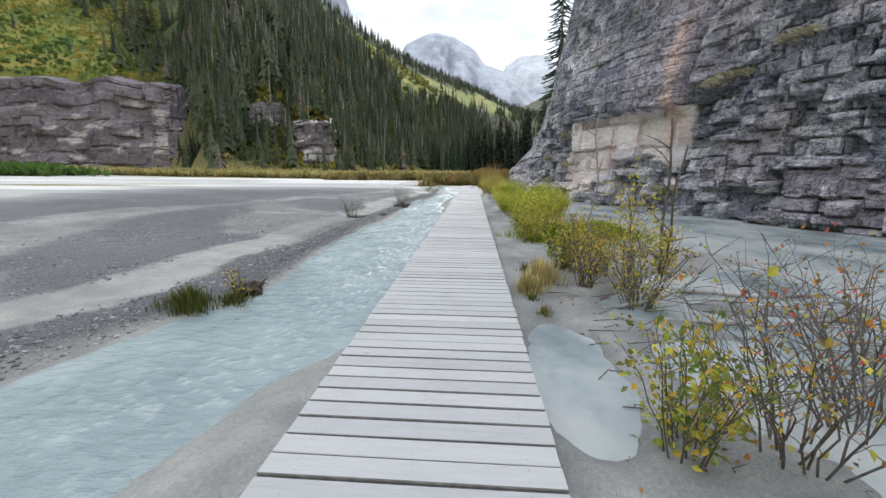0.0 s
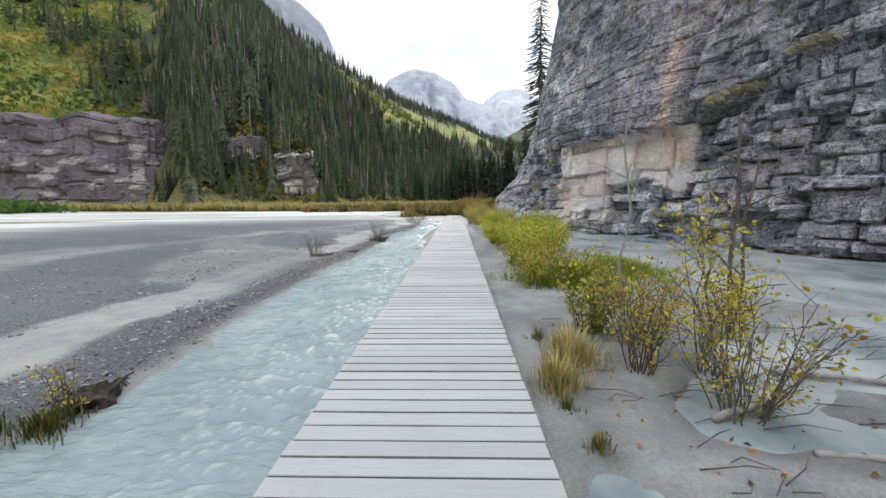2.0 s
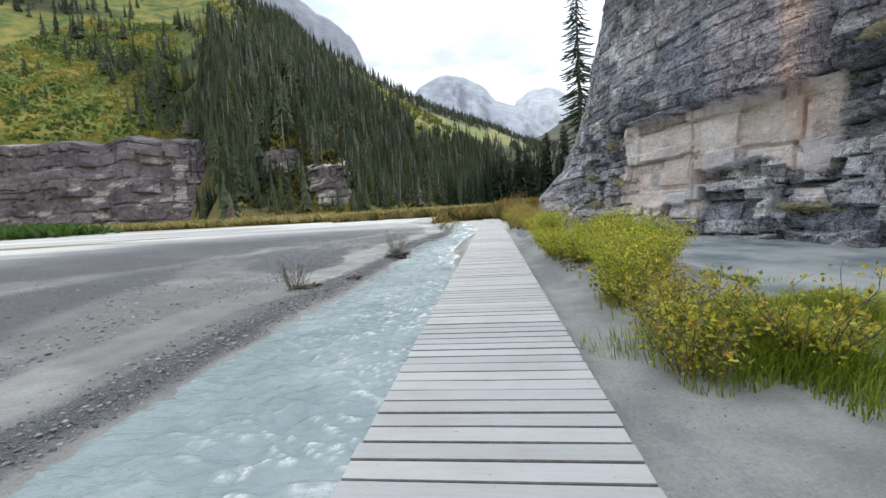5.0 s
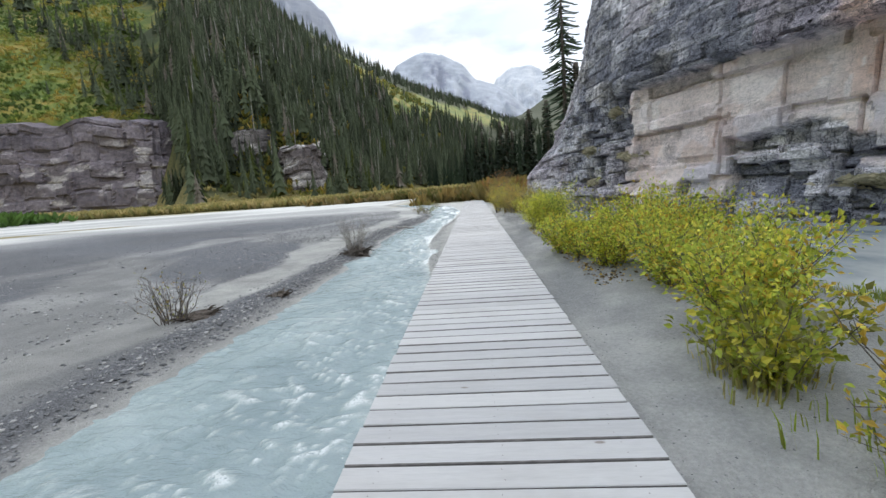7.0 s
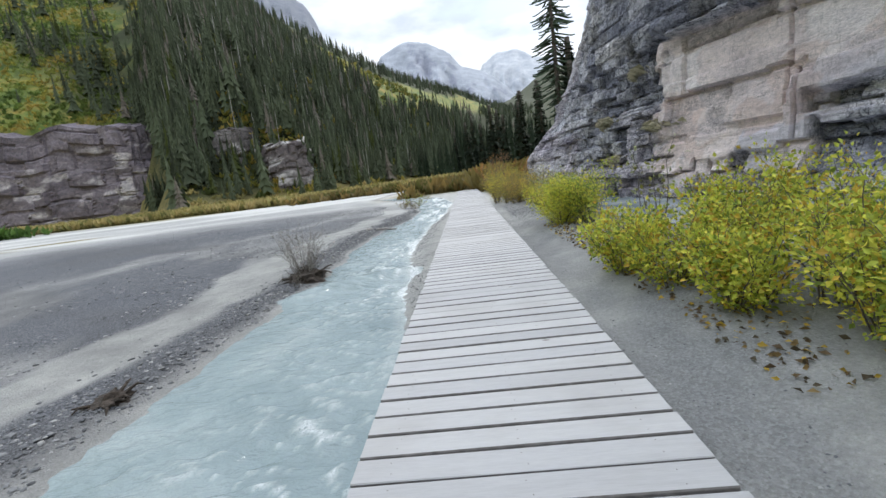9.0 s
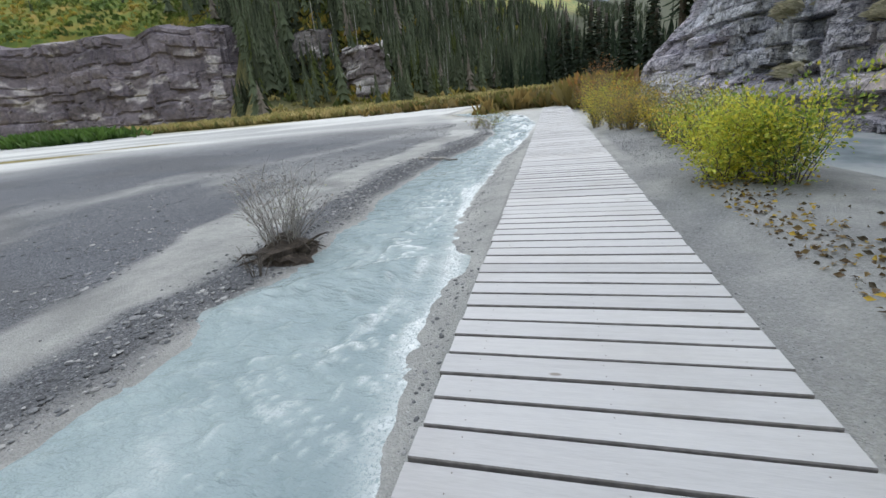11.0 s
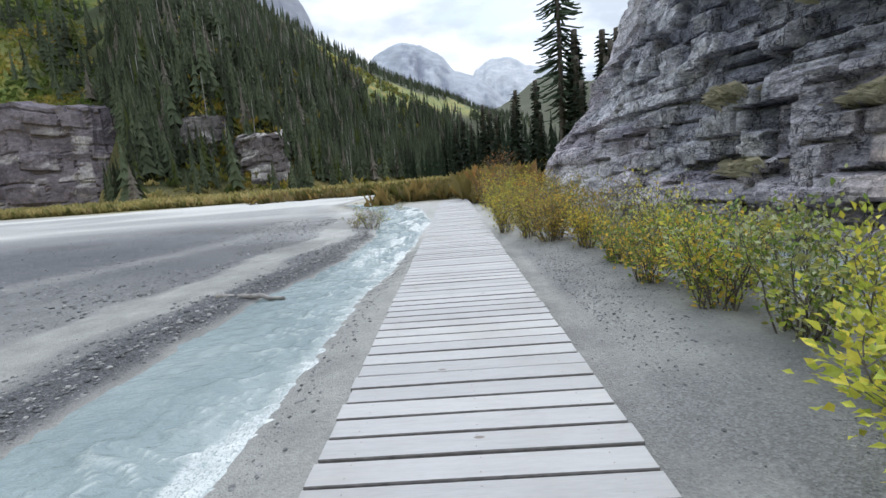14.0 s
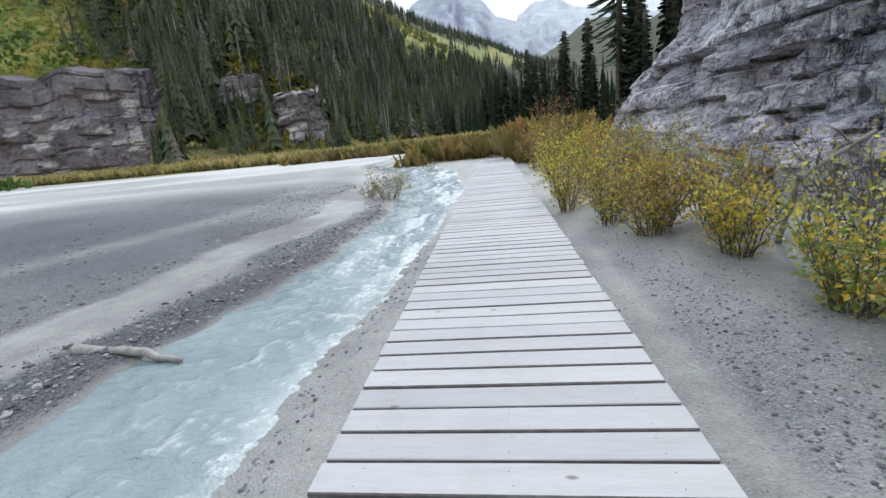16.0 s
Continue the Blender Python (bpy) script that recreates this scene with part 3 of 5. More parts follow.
w2 = 1 - np.abs(2 * fbm(WX * 4.6 + 1.2 * _wob, WY * 12.0 + 4.5 * WX + 1.5 * _wob, 51, 1) - 1)
w3 = fbm(WX * 1.0 + _wob, WY * 1.6, 54, 2) - 0.5
WZ = WATER_Z + _mid * ((0.25 + _rif) * (0.045 * (w1 - 0.75) + 0.045 * (w2 - 0.5)) + 0.012 * w3) + 0.13 * np.exp(-((WY - 15.4 - 0.5 * WX) / 0.28) ** 2) * _mid * (WY > 13) * (WY < 19)
# crest whitening is painted sky glint, stronger toward the boards; riffles add foam
_crest = step(0.84, 0.97, 0.2 * w1 + 0.8 * w2) * step(0.36, 0.56, fbm(WX * 1.6, WY * 1.1, 56, 3) + 0.12 * _side)
_foam_glint = _mid * ((0.12 + _rif) * _crest * (0.45 + 0.45 * _side) + step(0.55, 0.9, _rif) * step(12, 13, WY) * step(0.46, 0.66, fbm(WX * 4.2 + 1.5 * _wob, WY * 0.9, 55, 4)) * (0.35 + 0.45 * _side)) + 0.6 * np.exp(-((WX - bank_right(WY)) / 0.14) ** 2) * step(11, 13, WY)
water = mesh_object("water", np.stack([WX.ravel(), WY.ravel(), WZ.ravel()], 1), grid_faces(len(wy), len(wx)), WATER,
                    fields=dict(foam_glint=np.clip(_foam_glint, 0, 1), shallow=0.5 * step(0.12, 0.0, T) + 0.4 * step(0.9, 1.0, T)), smooth=True)
tagged(water, "milky turquoise glacial stream rippling beside the boardwalk", "stream", kind="structure")
px, py = np.linspace(0.62, 16, 90), np.arange(-12, 27, 0.3)
PX, PY = np.meshgrid(px, py)
PZ = WATER_Z + 0.004 * (fbm(PX * 2, PY * 2, 60) - 0.5)
pool = mesh_object("water", np.stack([PX.ravel(), PY.ravel(), PZ.ravel()], 1), grid_faces(len(py), len(px)), POOL, smooth=True)
tagged(pool, "still grey silty pool below the rock cliff", "pool", kind="structure")


# ---- boardwalk ----
def board_mesh(seed, width, depth, thick):
    """A plank lying across the walk, slightly cupped, with bevelled long edges and uneven ends."""
    rnd = random.Random(seed)
    prof = [(-depth / 2, -thick), (-depth / 2, -0.005), (-depth / 2 + 0.004, 0), (0, rnd.uniform(-0.0015, 0.001)), (depth / 2 - 0.004, 0), (depth / 2, -0.005), (depth / 2, -thick)]
    xs = [-width / 2 + rnd.uniform(-0.008, 0.006), 0, width / 2 + rnd.uniform(-0.006, 0.008)]
    vs = [(x, y, z + (0.002 * rnd.uniform(-1, 1) if k == 1 else 0)) for k, x in enumerate(xs) for y, z in prof]
    n, fs = len(prof), []
    for k in range(len(xs) - 1):
        for i in range(n):
            j = (i + 1) % n
            fs.append((k * n + i, k * n + j, k * n + n + j, k * n + n + i))
    fs += [tuple(range(n))[::-1], tuple(2 * n + i for i in range(n))]
    me = bpy.data.meshes.new("board")
    me.from_pydata(vs, [], fs)
    bm = bmesh.new()
    bm.from_mesh(me)
    bmesh.ops.recalc_face_normals(bm, faces=bm.faces)
    bm.to_mesh(me)
    bm.free()
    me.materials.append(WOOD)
    me.materials.append(BEAM_GAP_SHADE)
    # side and under faces are coloured dark to paint the shade in the gaps
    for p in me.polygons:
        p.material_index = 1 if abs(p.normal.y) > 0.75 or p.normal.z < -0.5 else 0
    return me


PITCH, HALF, GAP0 = 0.1505, 0.67, -1.3341
K0, K1 = -36, 258
boardwalk = tagged(new("boardwalk"), "weathered grey plank boardwalk on the gravel beside the stream", "boardwalk", kind="structure")
WALK_END = GAP0 + PITCH * K1
for sx in (-0.52, 0.0, 0.52):
    bm = bmesh.new()
    y0 = GAP0 + PITCH * K0
    bmesh.ops.create_cube(bm, size=1, matrix=Matrix.LocRotScale((sx, (y0 + WALK_END) / 2, -0.149), None, (0.09, WALK_END - y0 - 0.02, 0.16)))
    bmesh.ops.bevel(bm, geom=bm.edges[:], offset=0.006, affect="EDGES")
    part("stringer", bm, BEAM_GAP_SHADE, boardwalk)

# ---- rock cliff by the path ----
CLIFF_X = [21, 17, 13.6, 11.0, 9.7, 8.9, 8.5, 7.4, 6.7, 5.8, 4.9, 4.2, 3.95, 4.15, 5.0, 7.6, 13, 26]
CLIFF_Y = [-19, -8, 3, 8.2, 10.0, 12.0, 14.8, 16.6, 18, 20.5, 23.2, 25.3, 27.2, 30.3, 33.2, 36, 39, 44]


def cliff_face(line_x, line_y, du, zs, lean, seed, amp, tint_of, layer=0.34, block=1.0, cleft=0.03):
    """A face of rock along a line: beds of uneven blocks, ledges, cracks and roofs, as grid arrays."""
    lx, ly = np.array(line_x), np.array(line_y)
    seg = np.hypot(np.diff(lx), np.diff(ly))
    cum = np.concatenate([[0], np.cumsum(seg)])
    u = np.arange(0, cum[-1], du)
    bx, by = np.interp(u, cum, lx), np.interp(u, cum, ly)
    k = max(3, int(1.2 / du))
    ker = np.ones(k) / k
    bx = np.convolve(np.pad(bx, k, mode="edge"), ker, "same")[k:-k]
    by = np.convolve(np.pad(by, k, mode="edge"), ker, "same")[k:-k]
    tx, ty = np.gradient(bx), np.gradient(by)
    ln = np.hypot(tx, ty)
    nx, ny = -ty / ln, tx / ln
    U, ZZ = np.meshgrid(u, zs)
    zw = ZZ + 0.02 * U + 0.35 * layer * (fbm(U * 0.35 / layer * 0.34, ZZ * 0.3, seed, 3) - 0.5) * 3
    fault = np.floor(U / (block * 2.9) + 1.4 * fbm(U * 0.3 / block, ZZ * 0.25 / layer, seed + 15, 3))
    zw = zw + layer * (2.6 * hash2(fault, fault * 0, seed + 16) - 1.3)
    li = np.floor(zw / layer + 0.55 * vnoise(zw / layer * 0.7, zw * 0, seed + 1))
    shift = hash2(li, li * 0, seed + 2) * 9
    wid = block * (0.5 + 1.6 * hash2(li, li * 0 + 2, seed + 3))
    bi = np.floor(U / wid + shift + 0.25 * fbm(U * 1.5, ZZ * 2, seed + 4, 2))
    off = hash2(bi, li, seed + 5)
    li2, bi2 = np.floor(zw / (layer * 4.2)), np.floor(U / (block * 3.1) + 3.7 * hash2(np.floor(zw / (layer * 4.2)), zw * 0, seed + 6))
    off2 = hash2(bi2, li2, seed + 7)
    d = amp * (0.62 * (off - 0.5) + 0.95 * (off2 - 0.5) + 1.3 * (fbm(U * 0.14, ZZ * 0.14, seed + 8, 3) - 0.5) + 0.5 * (fbm(U * 2.1 / block, ZZ * 2.4 / block, seed + 9, 4) - 0.5))
    fr = U / wid + shift
    crack = (np.abs(fr - np.round(fr)) < cleft) * (off > 0.35)
    d = d - 0.34 * amp * crack
    bz = zw / layer + 0.55 * vnoise(zw / layer * 0.7, zw * 0, seed + 1)
    seam = (np.abs(bz - np.round(bz)) < 0.11) * (hash2(bi, np.round(bz), seed + 11) > 0.5)
    d = d - 0.26 * amp * seam
    return U, ZZ, bx, by, nx, ny, d, off, off2, lean


def cliff_object(name, parts, tint, mat=ROCK, shelf=(14, 3, 40, 5), vary=0.0, even=None):
    U, ZZ, bx, by, nx, ny, d, off, off2, lean = parts
    back = lean(U, ZZ)
    ZZ = ZZ * (1 - vary * (1 - 1.3 * fbm(U * 0.11, U * 0, 17, 3)))
    x = bx[None, :] + nx[None, :] * (d - back)
    y = by[None, :] + ny[None, :] * (d - back)
    # top: run the last row back as a shelf
    x = np.vstack([x, x[-1] - nx * shelf[0], x[-1] - nx * shelf[2]])
    y = np.vstack([y, y[-1] - ny * shelf[0], y[-1] - ny * shelf[2]])
    z = np.vstack([ZZ, ZZ[-1:] + shelf[1], ZZ[-1:] + shelf[3]])
    tint = np.concatenate([tint, tint[-1:], tint[-1:]], 0)
    f = grid_faces(z.shape[0], z.shape[1])
    fields = None if even is None else dict(even=np.concatenate([even, even[-1:], even[-1:]], 0))
    return mesh_object(name, np.stack([x.ravel(), y.ravel(), z.ravel()], 1), f[:, ::-1].copy(), mat, tint=tint.reshape(-1, 3), fields=fields)


zs = np.concatenate([np.arange(-0.6, 8.0, 0.062), np.arange(8.0, 12, 0.12), np.arange(12, 27, 0.4)])
cl = list(cliff_face(CLIFF_X, CLIFF_Y, 0.06, zs, None, 70, 0.66, None, 0.42, 0.85))
U, ZZ, CBX, CBY, d, off, off2 = cl[0], cl[1], cl[2], cl[3], cl[6], cl[7], cl[8]
BY = np.broadcast_to(CBY[None, :], U.shape)
_wav = 0.35 * (fbm(U * 0.5, ZZ * 0, 81, 3) - 0.5)
roof = 3.92 + 0.5 * _wav
pinkzone = step(14.7, 14.78, BY + 0.5 * _wav) * step(21.7, 21.2, BY + 0.6 * (off - 0.5)) * (ZZ < roof) * step(1.1, 1.25, ZZ + 1.6 * _wav + 1.5 * (off2 - 0.5))
pink_low = step(17, 17.6, BY) * step(22.2, 21, BY) * (ZZ < 1.9 + _wav) * step(0.45, 0.6, ZZ + 1.0 * (off2 - 0.5))
# dark upper wall overhangs the pale bed; a vertical corner splits the face
up = step(0.1, 0.5, ZZ - roof) * step(13.8, 14.6, BY)
d = d * (1 - 0.66 * up) + 0.16 * up * (fbm(U * 2.6, ZZ * 3.2, 91, 4) - 0.5)
d = d + 0.5 * step(-0.02, 0.08, ZZ - roof) * step(13.5, 14.5, BY) * step(23.5, 21.5, BY) * step(8, 5, ZZ)
d = d - 0.45 * np.exp(-((BY - 15.2 + 0.06 * ZZ) / 0.16) ** 2) * (ZZ > 2.2)
slab = cliff_face(CLIFF_X, CLIFF_Y, 0.06, zs, None, 171, 0.66, None, 1.15, 1.5, 0.02)
_pz = np.clip(pinkzone, 0, 1)
d = d * (1 - _pz) + 0.62 * slab[6] * _pz
d = d + 0.5 * step(1.0, 0.2, ZZ) * (fbm(U * 0.6, ZZ * 1.2, 83, 3) - 0.2)
d = d + 0.9 * step(3.2, 1.2, ZZ) * step(26, 29, BY) * step(34, 31.5, BY)
cl[6] = d
cl[9] = lambda u, z: np.maximum(z, 0) * (0.10 + 0.19 * step(22, 30, BY)) + 0.012 * np.maximum(z - 4, 0) ** 2 * step(24, 30, BY)
base = np.array([0.21, 0.22, 0.275])
light = np.array([0.70, 0.70, 0.755])
purple = np.array([0.42, 0.375, 0.43])
pale = np.array([0.95, 0.88, 0.885])
rust = np.array([0.66, 0.48, 0.42])
m1 = np.clip(1.7 * (fbm(U * 0.35, ZZ * 0.45, 84, 5) - 0.42) + 0.9 * (off - 0.5) + 0.5 * (fbm(U * 2.5, ZZ * 2.5, 85, 3) - 0.5), 0, 1)[..., None]
m2 = step(0.62, 0.8, off2)[..., None]
tint = base * (1 - m1) + light * m1
tint = tint * (1 - 0.6 * m2) + purple * 0.6 * m2
fore = (step(25, 27, BY) * step(0.35, 0.6, fbm(U * 0.4, ZZ * 0.4, 86, 3)))[..., None]
tint = tint * (1 - 0.7 * fore) + np.array([0.74, 0.735, 0.80]) * 0.7 * fore
hue = hash2(np.floor(slab[7] * 997), np.floor(slab[7] * 97), 3)[..., None]
pale = pale * (1 - step(0.55, 0.6, hue)) + np.array([0.88, 0.775, 0.765]) * step(0.55, 0.6, hue)
pale = pale * (1 - step(0.82, 0.86, hue)) + np.array([0.70, 0.665, 0.73]) * step(0.82, 0.86, hue)
stain = (0.6 * step(0.48, 0.62, fbm(U * 0.9, ZZ * 1.6, 92, 5)))[..., None]
pale = pale * (1 - stain) + np.array([0.70, 0.615, 0.63]) * stain
pk = np.clip(pinkzone * (0.9 + 0.5 * (slab[7] - 0.6) * (slab[7] < 0.3)) + 0.75 * pink_low * (off > 0.42), 0, 1)[..., None]
tint = tint * (1 - pk) + pale * pk
rs = (np.exp(-((BY - 15.5) / 0.32) ** 2) * step(2.0, 2.6, ZZ) * step(9, 7, ZZ) * (fbm(U * 2, ZZ * 0.8, 87, 3) > 0.42) * 0.75 + pk[..., 0] * 0.35 * (fbm(U * 1.1, ZZ * 1.3, 88, 3) > 0.57))[..., None]
tint = tint * (1 - rs) + rust * rs
mossy = (step(0.60, 0.72, fbm(U * 0.5, ZZ * 0.9, 89, 4)) * step(1, 3, ZZ) * 0.3)[..., None]
tint = tint * (1 - mossy) + np.array([0.22, 0.20, 0.14]) * mossy
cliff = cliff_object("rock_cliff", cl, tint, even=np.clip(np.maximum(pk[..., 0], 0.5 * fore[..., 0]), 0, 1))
tagged(cliff, "dark grey bedded rock cliff with a pale pink bed", "cliff", kind="structure")
CLIFF_POS = np.stack([CBX[None, :] + cl[4][None, :] * (d - cl[9](U, ZZ)), CBY[None, :] + cl[5][None, :] * (d - cl[9](U, ZZ)), ZZ], -1)


def on_cliff(y, z):
    """The place on the face nearest to that y and height."""
    j = int(np.argmin(np.abs(CBY - y) + 100 * (CBX > 12)))
    i = int(np.argmin(np.abs(zs - z)))
    return CLIFF_POS[i, j]


# ---- far cliffs under the hillside ----
def far_cliff(name, xs, ys, top, seed, lean_k, amp, label, tones, du=0.9, layer=2.4, shelf=(2.5, 0.8, 5, -3), vary=0.5, block=4.0, cleft=0.09):
    zz = np.arange(-1.0, top, 0.5)
    c = list(cliff_face(xs[::-1], ys[::-1], du, zz, None, seed, amp, None, layer, block, cleft))
    c[9] = lambda u, z: np.maximum(z, 0) * lean_k
    a = np.clip(1.5 * (fbm(c[0] * 0.06, c[1] * 0.15, seed + 20, 4) - 0.3), 0, 1)[..., None]
    t = np.array(tones[0]) * (1 - a) + np.array(tones[1]) * a
    w = (0.8 * step(0.55, 0.66, fbm(c[0] * 0.24, c[1] * 0.5, seed + 21, 4)) * step(0.38, 0.52, fbm(c[0] * 0.05, c[1] * 0.1, seed + 22, 3)))[..., None]
    t = t * (1 - w) + np.array(tones[2]) * w
    return tagged(cliff_object(name, c, t, shelf=shelf, vary=vary), label, "cliff", kind="structure")


far_cliff("rock_wall", [-230, -165, -140, -122, -112, -100, -96, -95], [60, 118, 126, 131, 134, 138, 146, 160], 32, 120, 0.13, 1.9,
          "purple grey rock wall below a yellow meadow", [(0.13, 0.112, 0.128), (0.31, 0.27, 0.30), (0.60, 0.56, 0.56)], du=0.55, layer=5.0, shelf=(5, 1.0, 14, 3), vary=0.12, block=5.5)
far_cliff("rock_wall", [-60, -57, -53, -49, -45, -42, -40.5, -40.5], [131, 122, 120.5, 121.5, 123, 125, 128, 136], 18.5, 140, 0.2, 1.6,
          "broken rock outcrop with white patches among spruces", [(0.12, 0.10, 0.10), (0.27, 0.245, 0.235), (0.66, 0.63, 0.60)], du=0.5, layer=2.6, vary=0.3)
far_cliff("rock_wall", [-75, -70, -65, -60, -57, -55.5], [128, 121, 118.5, 119, 121, 130], 22.5, 145, 0.14, 1.4,
          "pale rock step topped with yellow grass", [(0.13, 0.115, 0.11), (0.28, 0.26, 0.25), (0.70, 0.67, 0.65)], du=0.5, layer=3.0, vary=0.12)
far_cliff("rock_wall", [-74, -70, -66, -62, -60], [160, 156, 152, 151, 156], 25, 150, 0.2, 2.0,
          "small pale rock outcrop on the wooded slope", [(0.12, 0.105, 0.10), (0.3, 0.28, 0.26), (0.5, 0.48, 0.45)], vary=0.2)
far_cliff("rock_wall", [-108, -103, -98, -93, -89], [203, 199, 198, 199, 206], 69, 160, 0.1, 1.6,
          "grey rock step high on the wooded slope", [(0.13, 0.12, 0.12), (0.26, 0.25, 0.23), (0.42, 0.40, 0.37)], vary=0.1)


# ---- mountains ----
def mountain(name, azs, els, dist, seed, tones, label, rough=1.0):
    a = np.linspace(azs[0], azs[-1], 220)
    e = np.interp(a, azs, els) + rough * (fbm(a * 0.9, a * 0, seed, 5) - 0.5)
    f = np.linspace(0, 1, 46)
    A, F = np.meshgrid(np.radians(a), f)
    top = np.tan(np.radians(e))[None, :] * dist
    rel = fbm(A * 40, F * 5, seed + 3, 5) - 0.5
    R = dist - (1 - F) * dist * 0.35 + rel * dist * 0.11 * np.sin(np.pi * np.clip(F, 0.03, 1)) - 0.05 * dist * np.abs(np.sin(A * 60 + 2 * rel)) * (1 - F)
    Zm = top * F - 8
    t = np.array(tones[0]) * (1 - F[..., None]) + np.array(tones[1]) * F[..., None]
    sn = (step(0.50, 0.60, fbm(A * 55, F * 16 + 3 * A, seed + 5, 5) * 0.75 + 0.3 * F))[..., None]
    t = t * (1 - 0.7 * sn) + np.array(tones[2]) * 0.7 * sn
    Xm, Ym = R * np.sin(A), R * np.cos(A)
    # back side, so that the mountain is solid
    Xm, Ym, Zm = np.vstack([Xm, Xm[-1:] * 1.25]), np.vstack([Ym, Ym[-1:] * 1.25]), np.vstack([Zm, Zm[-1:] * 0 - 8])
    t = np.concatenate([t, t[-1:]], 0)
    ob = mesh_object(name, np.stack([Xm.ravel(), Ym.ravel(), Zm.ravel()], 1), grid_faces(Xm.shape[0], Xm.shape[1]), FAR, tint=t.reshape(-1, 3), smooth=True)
    return tagged(ob, label, "mountain", kind="structure")


# aerial haze is put into the tones: paler and bluer with distance
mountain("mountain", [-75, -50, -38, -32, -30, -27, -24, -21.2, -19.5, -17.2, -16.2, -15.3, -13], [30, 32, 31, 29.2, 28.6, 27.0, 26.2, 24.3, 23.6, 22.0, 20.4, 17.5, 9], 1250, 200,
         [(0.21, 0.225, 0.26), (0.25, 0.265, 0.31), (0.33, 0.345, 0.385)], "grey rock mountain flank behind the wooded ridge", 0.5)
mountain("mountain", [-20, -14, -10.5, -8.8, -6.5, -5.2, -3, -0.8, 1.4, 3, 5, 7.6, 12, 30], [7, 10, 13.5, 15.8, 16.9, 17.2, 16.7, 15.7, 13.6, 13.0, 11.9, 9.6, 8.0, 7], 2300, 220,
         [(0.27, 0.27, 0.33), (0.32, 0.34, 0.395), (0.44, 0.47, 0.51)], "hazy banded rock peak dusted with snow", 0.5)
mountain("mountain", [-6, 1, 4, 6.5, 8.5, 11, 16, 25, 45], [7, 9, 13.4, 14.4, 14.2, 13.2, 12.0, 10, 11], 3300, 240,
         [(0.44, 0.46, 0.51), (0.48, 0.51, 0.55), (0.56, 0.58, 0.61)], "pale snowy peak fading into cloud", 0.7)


# ---- conifers ----
def fir_template(seed, tiers=7, spokes=5, slim=0.13):
    """A small spruce of unit height: ragged tiers of drooping boughs round a stem."""
    rnd = random.Random(seed)
    vs, fs = [], []
    for k in range(tiers):
        f = k / (tiers - 1)
        z0 = 0.10 + 0.74 * f
        r = slim * (1 - f) ** 0.85 * rnd.uniform(0.8, 1.2) + 0.012
        zt = z0 + 0.20 * (1 - 0.45 * f)
        o = len(vs)
        vs.append((rnd.uniform(-0.008, 0.008), rnd.uniform(-0.008, 0.008), min(zt, 1.0)))
        tw = rnd.uniform(0, 6.28)
        for s in range(2 * spokes):
            g = tw + math.pi * s / spokes
            rr = r * (rnd.uniform(0.85, 1.25) if s % 2 == 0 else rnd.uniform(0.35, 0.55))
            vs.append((rr * math.cos(g), rr * math.sin(g), z0 - (0.035 if s % 2 == 0 else -0.02) + rnd.uniform(-0.015, 0.015)))
        for s in range(2 * spokes):
            fs.append((o, o + 1 + s, o + 1 + (s + 1) % (2 * spokes)))
    return np.array(vs), np.array(fs)


def scatter(name, templates, places, label, category, mat=NEEDLE):
    """One object of many copies: places rows of x, y, z, width, height, turn, r, g, b."""
    V, F, C, o = [], [], [], 0
    for i, (x, y, z, w, h, g, r1, g1, b1) in enumerate(places):
        v, f = templates[i % len(templates)]
        cg, sg = math.cos(g), math.sin(g)
        p = np.stack([x + w * (v[:, 0] * cg - v[:, 1] * sg), y + w * (v[:, 0] * sg + v[:, 1] * cg), z + h * v[:, 2]], 1)
        V.append(p), F.append(f + o), C.append(np.tile((r1, g1, b1), (len(p), 1)))
        o += len(p)
    return tagged(mesh_object(name, np.concatenate(V), np.concatenate(F), mat, tint=np.concatenate(C)), label, category, kind="stuff")


rng = np.random.default_rng(11)
firs = [fir_template(s, 8, 4, 0.085 + 0.02 * (s % 3)) for s in range(6)]


def hill_trees(count, xr, yr, keep, hgt, seed):
    g = np.random.default_rng(seed)
    x, y = g.uniform(*xr, count), g.uniform(*yr, count)
    s, left = slope_distance(x, y)
    az, r = np.degrees(np.arctan2(x, y)), np.hypot(x, y)
    crag = (az > -29.3) & (az < -18.2) & (r > 100) & (r < 142) & (g.uniform(size=count) > np.where(r < 134, 0.07, 0.3))
    ok = keep(x, y, s, left, g) & ~crag
    x, y, s = x[ok], y[ok], s[ok]
    z = ground_height(x, y) - 0.4
    rows = []
    for i in range(len(x)):
        h = hgt * g.uniform(0.6, 1.25)
        k = g.uniform(0.55, 1.6)
        # needle green is lifted and greyed to include distance haze, then varied at random
        col = np.array([0.066, 0.081, 0.048]) * k
        q = g.uniform()
        if q < 0.07:
            col = np.array([0.17, 0.15, 0.125])
        elif q < 0.10:
            col = np.array([0.06, 0.075, 0.02])
        rows.append((x[i], y[i], z[i], h * g.uniform(0.85, 1.25), h, g.uniform(0, 6.28), *col))
    return rows


